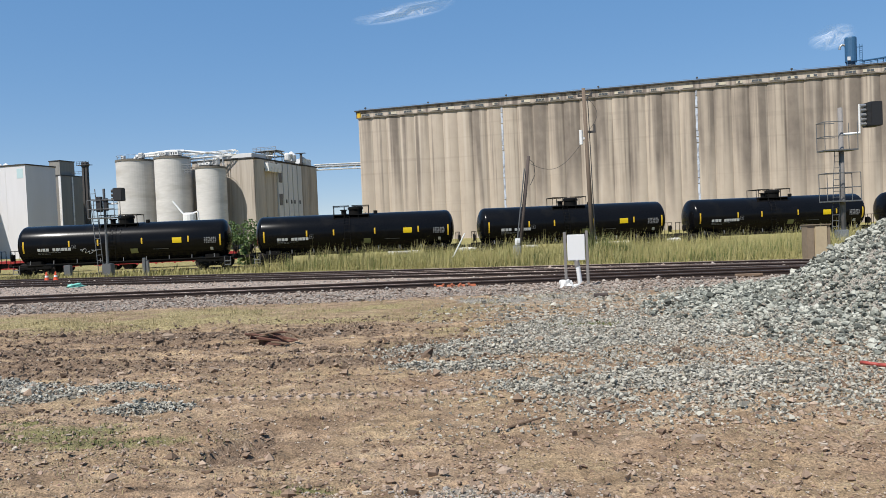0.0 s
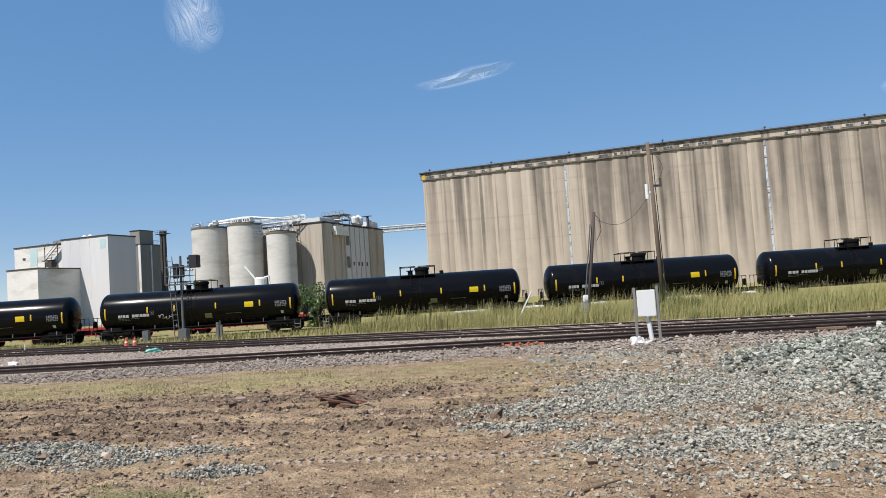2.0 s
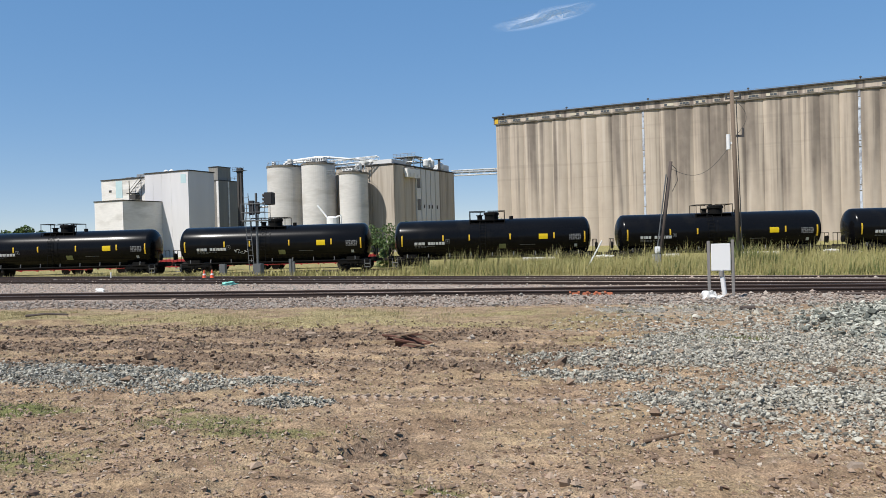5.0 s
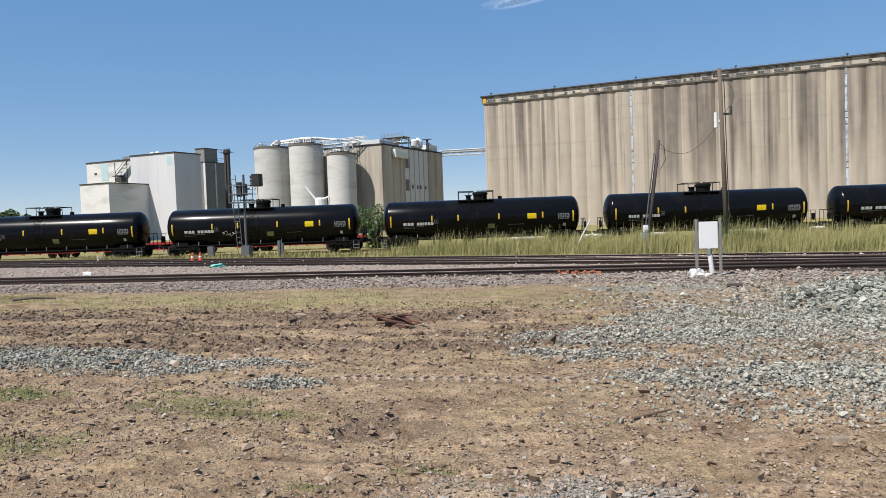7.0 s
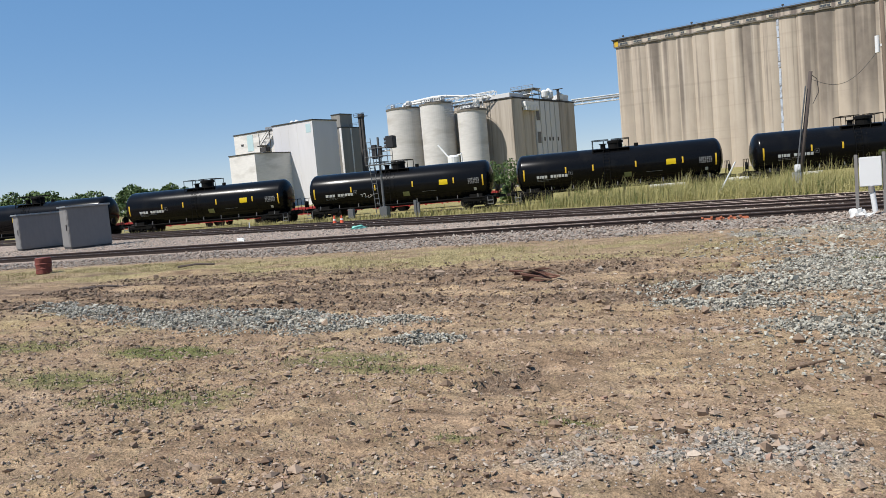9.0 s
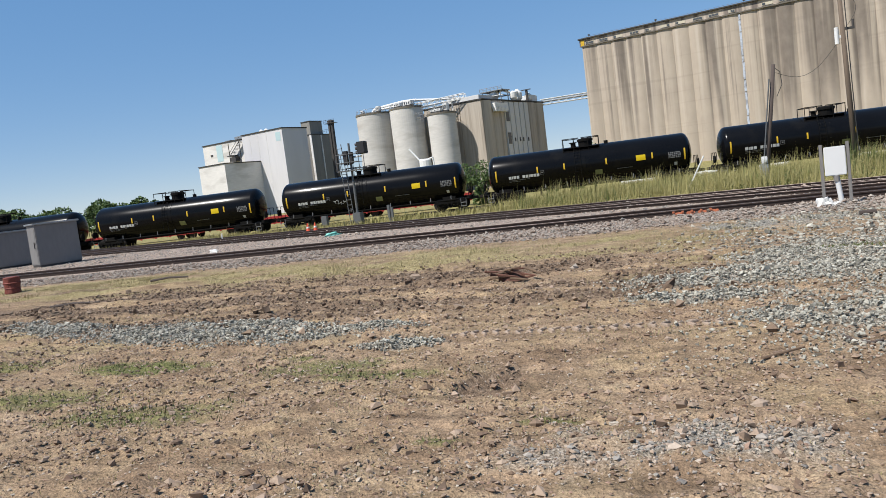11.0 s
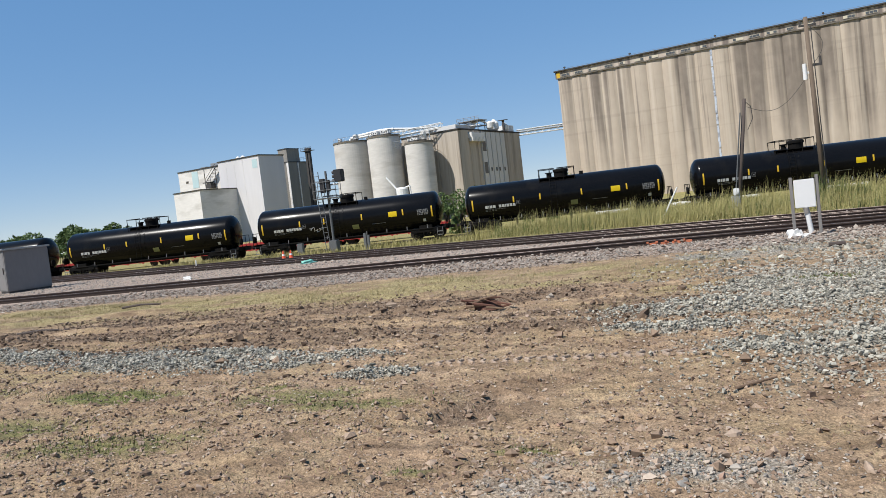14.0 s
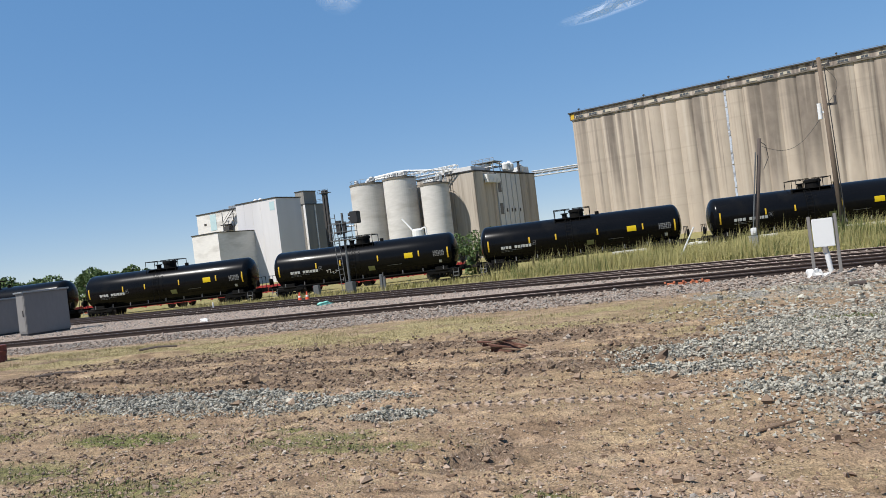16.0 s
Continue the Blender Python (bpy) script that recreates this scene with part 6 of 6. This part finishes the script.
def spread_gravel(x, y):
    return gravel_mask(x, y) * smooth(4.7, 5.4, np.hypot(x - PILE[0], y - PILE[1]))


def everywhere(x, y):
    return 0.35 + 0.65 * (fbm(x * 0.9, y * 0.9, 51) > 0.5)


strewn("gravel", 62000, (-13, 6.5, 5.8, 13.5), 0.0125, "ballast", "loose grey-green crushed stone spread over clay", "gravel", spread_gravel, 11, "block", 0.3, 0.8, 0.3, 1.3)
strewn("gravel", 12000, (-13, 6.5, 6.3, 14), 0.0155, "ballast", "coarser grey crushed stone on top of the gravel", "gravel", spread_gravel, 12, False, 0.2, 0.8, 0.25, 1.2)
strewn("gravel", 1800, (-1.9, 1.4, 3.4, 5.0), 0.0065, "blue_stone", "grey broken stones trodden into clay", "gravel", gravel_mask, 13, "block", 0.4, 0.8)
strewn("gravel", 420, (-1.9, 1.4, 3.4, 5.0), 0.0115, "blue_stone", "larger grey stones lying half buried in clay", "gravel", gravel_mask, 14, False, 0.4, 0.7, 0.4)
strewn("gravel", 4000, (-0.5, 6, 13.0, 19), 0.022, "ballast", "thin scatter of grey stones before the sleepers", "gravel", lambda x, y: smooth(-1.5, 2.5, x - 0.25 * y + 3.5), 15, "block")
strewn("pebbles", 24000, (-12, 6, 3.2, 13), 0.008, "pebble", "small pale pebbles and chips strewn over clay", "pebbles", near_first(everywhere, 5.0), 16, True)
strewn("pebbles", 1700, (-12, 6, 3.2, 14), 0.0115, "pebble", "tan stones lying on bare clay", "pebbles", near_first(everywhere, 6), 17, "block", 0.35, 0.7, 0.45)
strewn("soil_clods", 40000, (-12, 6, 3.2, 15), 0.0105, "clod", "crumbled reddish-brown soil clods", "soil", near_first(everywhere, 5.5), 18, True, 0.3, 0.75, 0.5)
strewn("soil_clods", 13000, (-14, 3, 8.0, 15), 0.015, "clod_dark", "larger turned soil clods in vehicle ruts", "soil", lambda x, y: 0.1 + turned_mask(x, y), 19, "block", 0.25, 0.8, 0.45)
strewn("soil_clods", 4000, (-9, 6, 3.4, 9.5), 0.013, "clod", "loose crumbs of reddish clay", "soil", lambda x, y: 0.08 + (fbm(x * 0.8, y * 2.0, 63) > 0.56), 24, "block", 0.3, 0.7, 0.45)
strewn("track_ballast", 36000, (-30, 14, 15.5, 22.2), 0.027, "pink", "pinkish crushed-stone ballast along the main track", "ballast",
       lambda x, y: ballast_mask(x, y) * (np.abs(y - track_a(x)) > 0.9), 21, True, 0.3, 0.7, 0.35, 0.8)
strewn("track_ballast", 14000, (-38, 12, 22.5, 40), 0.03, "blue_stone", "grey ballast between the tracks", "ballast",
       lambda x, y: (y > track_a(x) + 0.9) * (y < track_c(x) + 2.0) * 0.8, 22, True)


def straw(name, n, area, length, width, mat, label, mask, seed, lean=0.5, category="grass", curve=True):
    """Grass blades: a bent strip of two faces each, joined into one object."""
    rs = np.random.RandomState(seed)
    x0, x1, y0, y1 = area
    x, y = rs.uniform(x0, x1, n * 8), rs.uniform(y0, y1, n * 8)
    keep = rs.uniform(0, 1, n * 8) < mask(x, y)
    x, y = x[keep][:n], y[keep][:n]
    n = len(x)
    z = height(x, y) - 0.005
    a = rs.normal(0.2, 1.1, n)
    l = length * rs.uniform(0.45, 1.25, n) * (0.1 + 1.8 * fbm(x * 0.6, y * 0.6, seed + 3) * (0.5 + fbm(x * 2.3, y * 2.3, seed + 6, 2)))
    k = np.abs(rs.normal(0, lean, n))
    d = np.stack([np.cos(a), np.sin(a), np.zeros(n)], 1)
    s = np.stack([-np.sin(a), np.cos(a), np.zeros(n)], 1) * (width * rs.uniform(0.6, 1.3, n))[:, None]
    base = np.stack([x, y, z], 1)
    up = np.array([0, 0, 1.0])
    mid = base + d * (l * np.sin(k) * 0.4)[:, None] + up * (l * np.cos(k) * 0.6)[:, None]
    tip = base + d * (l * np.sin(k * 1.5) * 0.9)[:, None] + up * (l * np.maximum(np.cos(k * 1.5), 0.02))[:, None]
    p = np.stack([base - s, base + s, mid + s * 0.7, mid - s * 0.7, tip], 1)
    f = np.array([(0, 1, 2), (0, 2, 3), (3, 2, 4)])
    ob = new(name, tri_mesh(name, p, f, mat))
    return tagged(ob, label, category, kind="stuff")


straw("dry_grass", 52000, (-26, 4, 10, 18.5), 0.06, 0.0038, "dry_grass", "short sun-bleached yellow grass", lambda x, y: dry_mask(x, y) * (0.15 + (fbm(x * 1.2, y * 1.2, 71) > 0.46)), 31, 1.15)
straw("dry_grass", 34000, (-12, 5, 3.2, 12), 0.030, 0.0035, "dry_grass", "scattered straw litter on clay", near_first(lambda x, y: 0.2 + (fbm(x * 1.1, y * 1.1, 72) > 0.5), 5), 32, 1.3)
straw("green_grass", 12000, (-10, 3, 3.8, 12.5), 0.045, 0.004, "green_grass", "low green weed tufts on clay", green_mask, 33, 0.7)
straw("tall_grass", 125000, (-16, 34, 28, 52), 0.68, 0.0062, "tall_grass", "tall yellow-green summer grass beside the tracks",
      lambda x, y: (smooth(1.6, 3.0, y - track_c(x)) * smooth(-11, 1, x + 0.25 * (y - 34)) * (1 - smooth(44, 54, y + 0.1 * x))) * (0.25 + 0.75 * (fbm(x * 0.7, y * 0.5, 76) > 0.42)), 34, 1.0)
straw("tall_grass", 52000, (-16, 60, 46, 61.5), 1.05, 0.014, "tall_grass", "tall grass beside the train track", lambda x, y: (y < train_line(x) - 2.2) * smooth(-14, 0, x), 35, 0.55)
straw("meadow_grass", 12000, (-45, -8, 33, 58), 0.32, 0.018, "tall_grass", "thin dry weeds between the sidings", lambda x, y: (y > track_c(x) + 1.5) * (fbm(x * 0.4, y * 0.4, 75) > 0.5), 36, 0.5)


straw("tall_grass", 16000, (-8, 34, 29, 50), 0.62, 0.011, "green_grass", "greener weeds among the tall grass", lambda x, y: (y > track_c(x) + 2.2) * (fbm(x * 0.35, y * 0.6, 78) > 0.56), 39, 0.6)
straw("green_grass", 1400, (1.3, 2.9, 11.6, 12.3), 0.10, 0.006, "green_grass", "dark green grass tuft among grey stones", lambda x, y: blob(x, y, 2.1, 11.95, 0.62, 0.2), 38, 0.8)
straw("weeds", 1500, (6.6, 9.4, 35.6, 37.4), 1.15, 0.012, "green_grass", "green weeds at the foot of the utility pole", lambda x, y: blob(x, y, 7.9, 36.5, 1.3, 0.9), 37, 0.5, "weeds")


def ballast_pile():
    t = thing("ballast_pile", PILE[0], PILE[1], 0, 0, "big heap of grey-green crushed ballast stone", "stone pile")
    rs = np.random.RandomState(77)
    n = 50000
    a, r = rs.uniform(0, 2 * np.pi, n * 2), 6.6 * np.sqrt(rs.uniform(0, 1, n * 2))
    keep = rs.uniform(0, 1, n * 2) < 1 - 0.75 * smooth(4.6, 6.6, r)
    a, r = a[keep][:n], r[keep][:n]
    n = len(a)
    x, y = PILE[0] + r * np.cos(a), PILE[1] + r * np.sin(a)
    s = 0.0275 * np.exp(rs.normal(0, 0.3, n))
    base = np.stack([x - PILE[0], y - PILE[1], height(x, y) + s * rs.uniform(-0.5, 1.5, n)], -1)[:, None, :]
    front = (x < 6.6) & (y < 9.6) & (r < 6.0)
    idx = np.where(front)[0][:260]
    rest = np.ones(n, bool)
    rest[idx] = False
    facing = x * 0.6 + y * 0.8 < 17.5
    for pick, shape in ((rest & facing, False), (rest & ~facing, "block")):
        p, f = stone_shapes(int(pick.sum()), rs, shape, 0.85)
        ob = new("loose_stone", tri_mesh("loose_stone", p * s[pick][:, None, None] + base[pick], f, "pile_stone"))
        ob.parent = t
        tagged(ob, kind="stuff")
    shapes = []
    q, f = stone_shapes(12, rs, False, 0.65)
    for i in range(12):
        shapes.append(tri_mesh("stone", q[i:i + 1], f, "pile_stone"))
    for k, i in enumerate(idx):
        o = new("stone", shapes[k % 12])
        o.parent = t
        o.matrix_basis = pose(x[i] - PILE[0], y[i] - PILE[1], float(height(x[i:i + 1], y[i:i + 1])[0]) + s[i] * 0.3, 0, 0, k * 47 % 360) @ Matrix.Scale(s[i], 4)


ballast_pile()
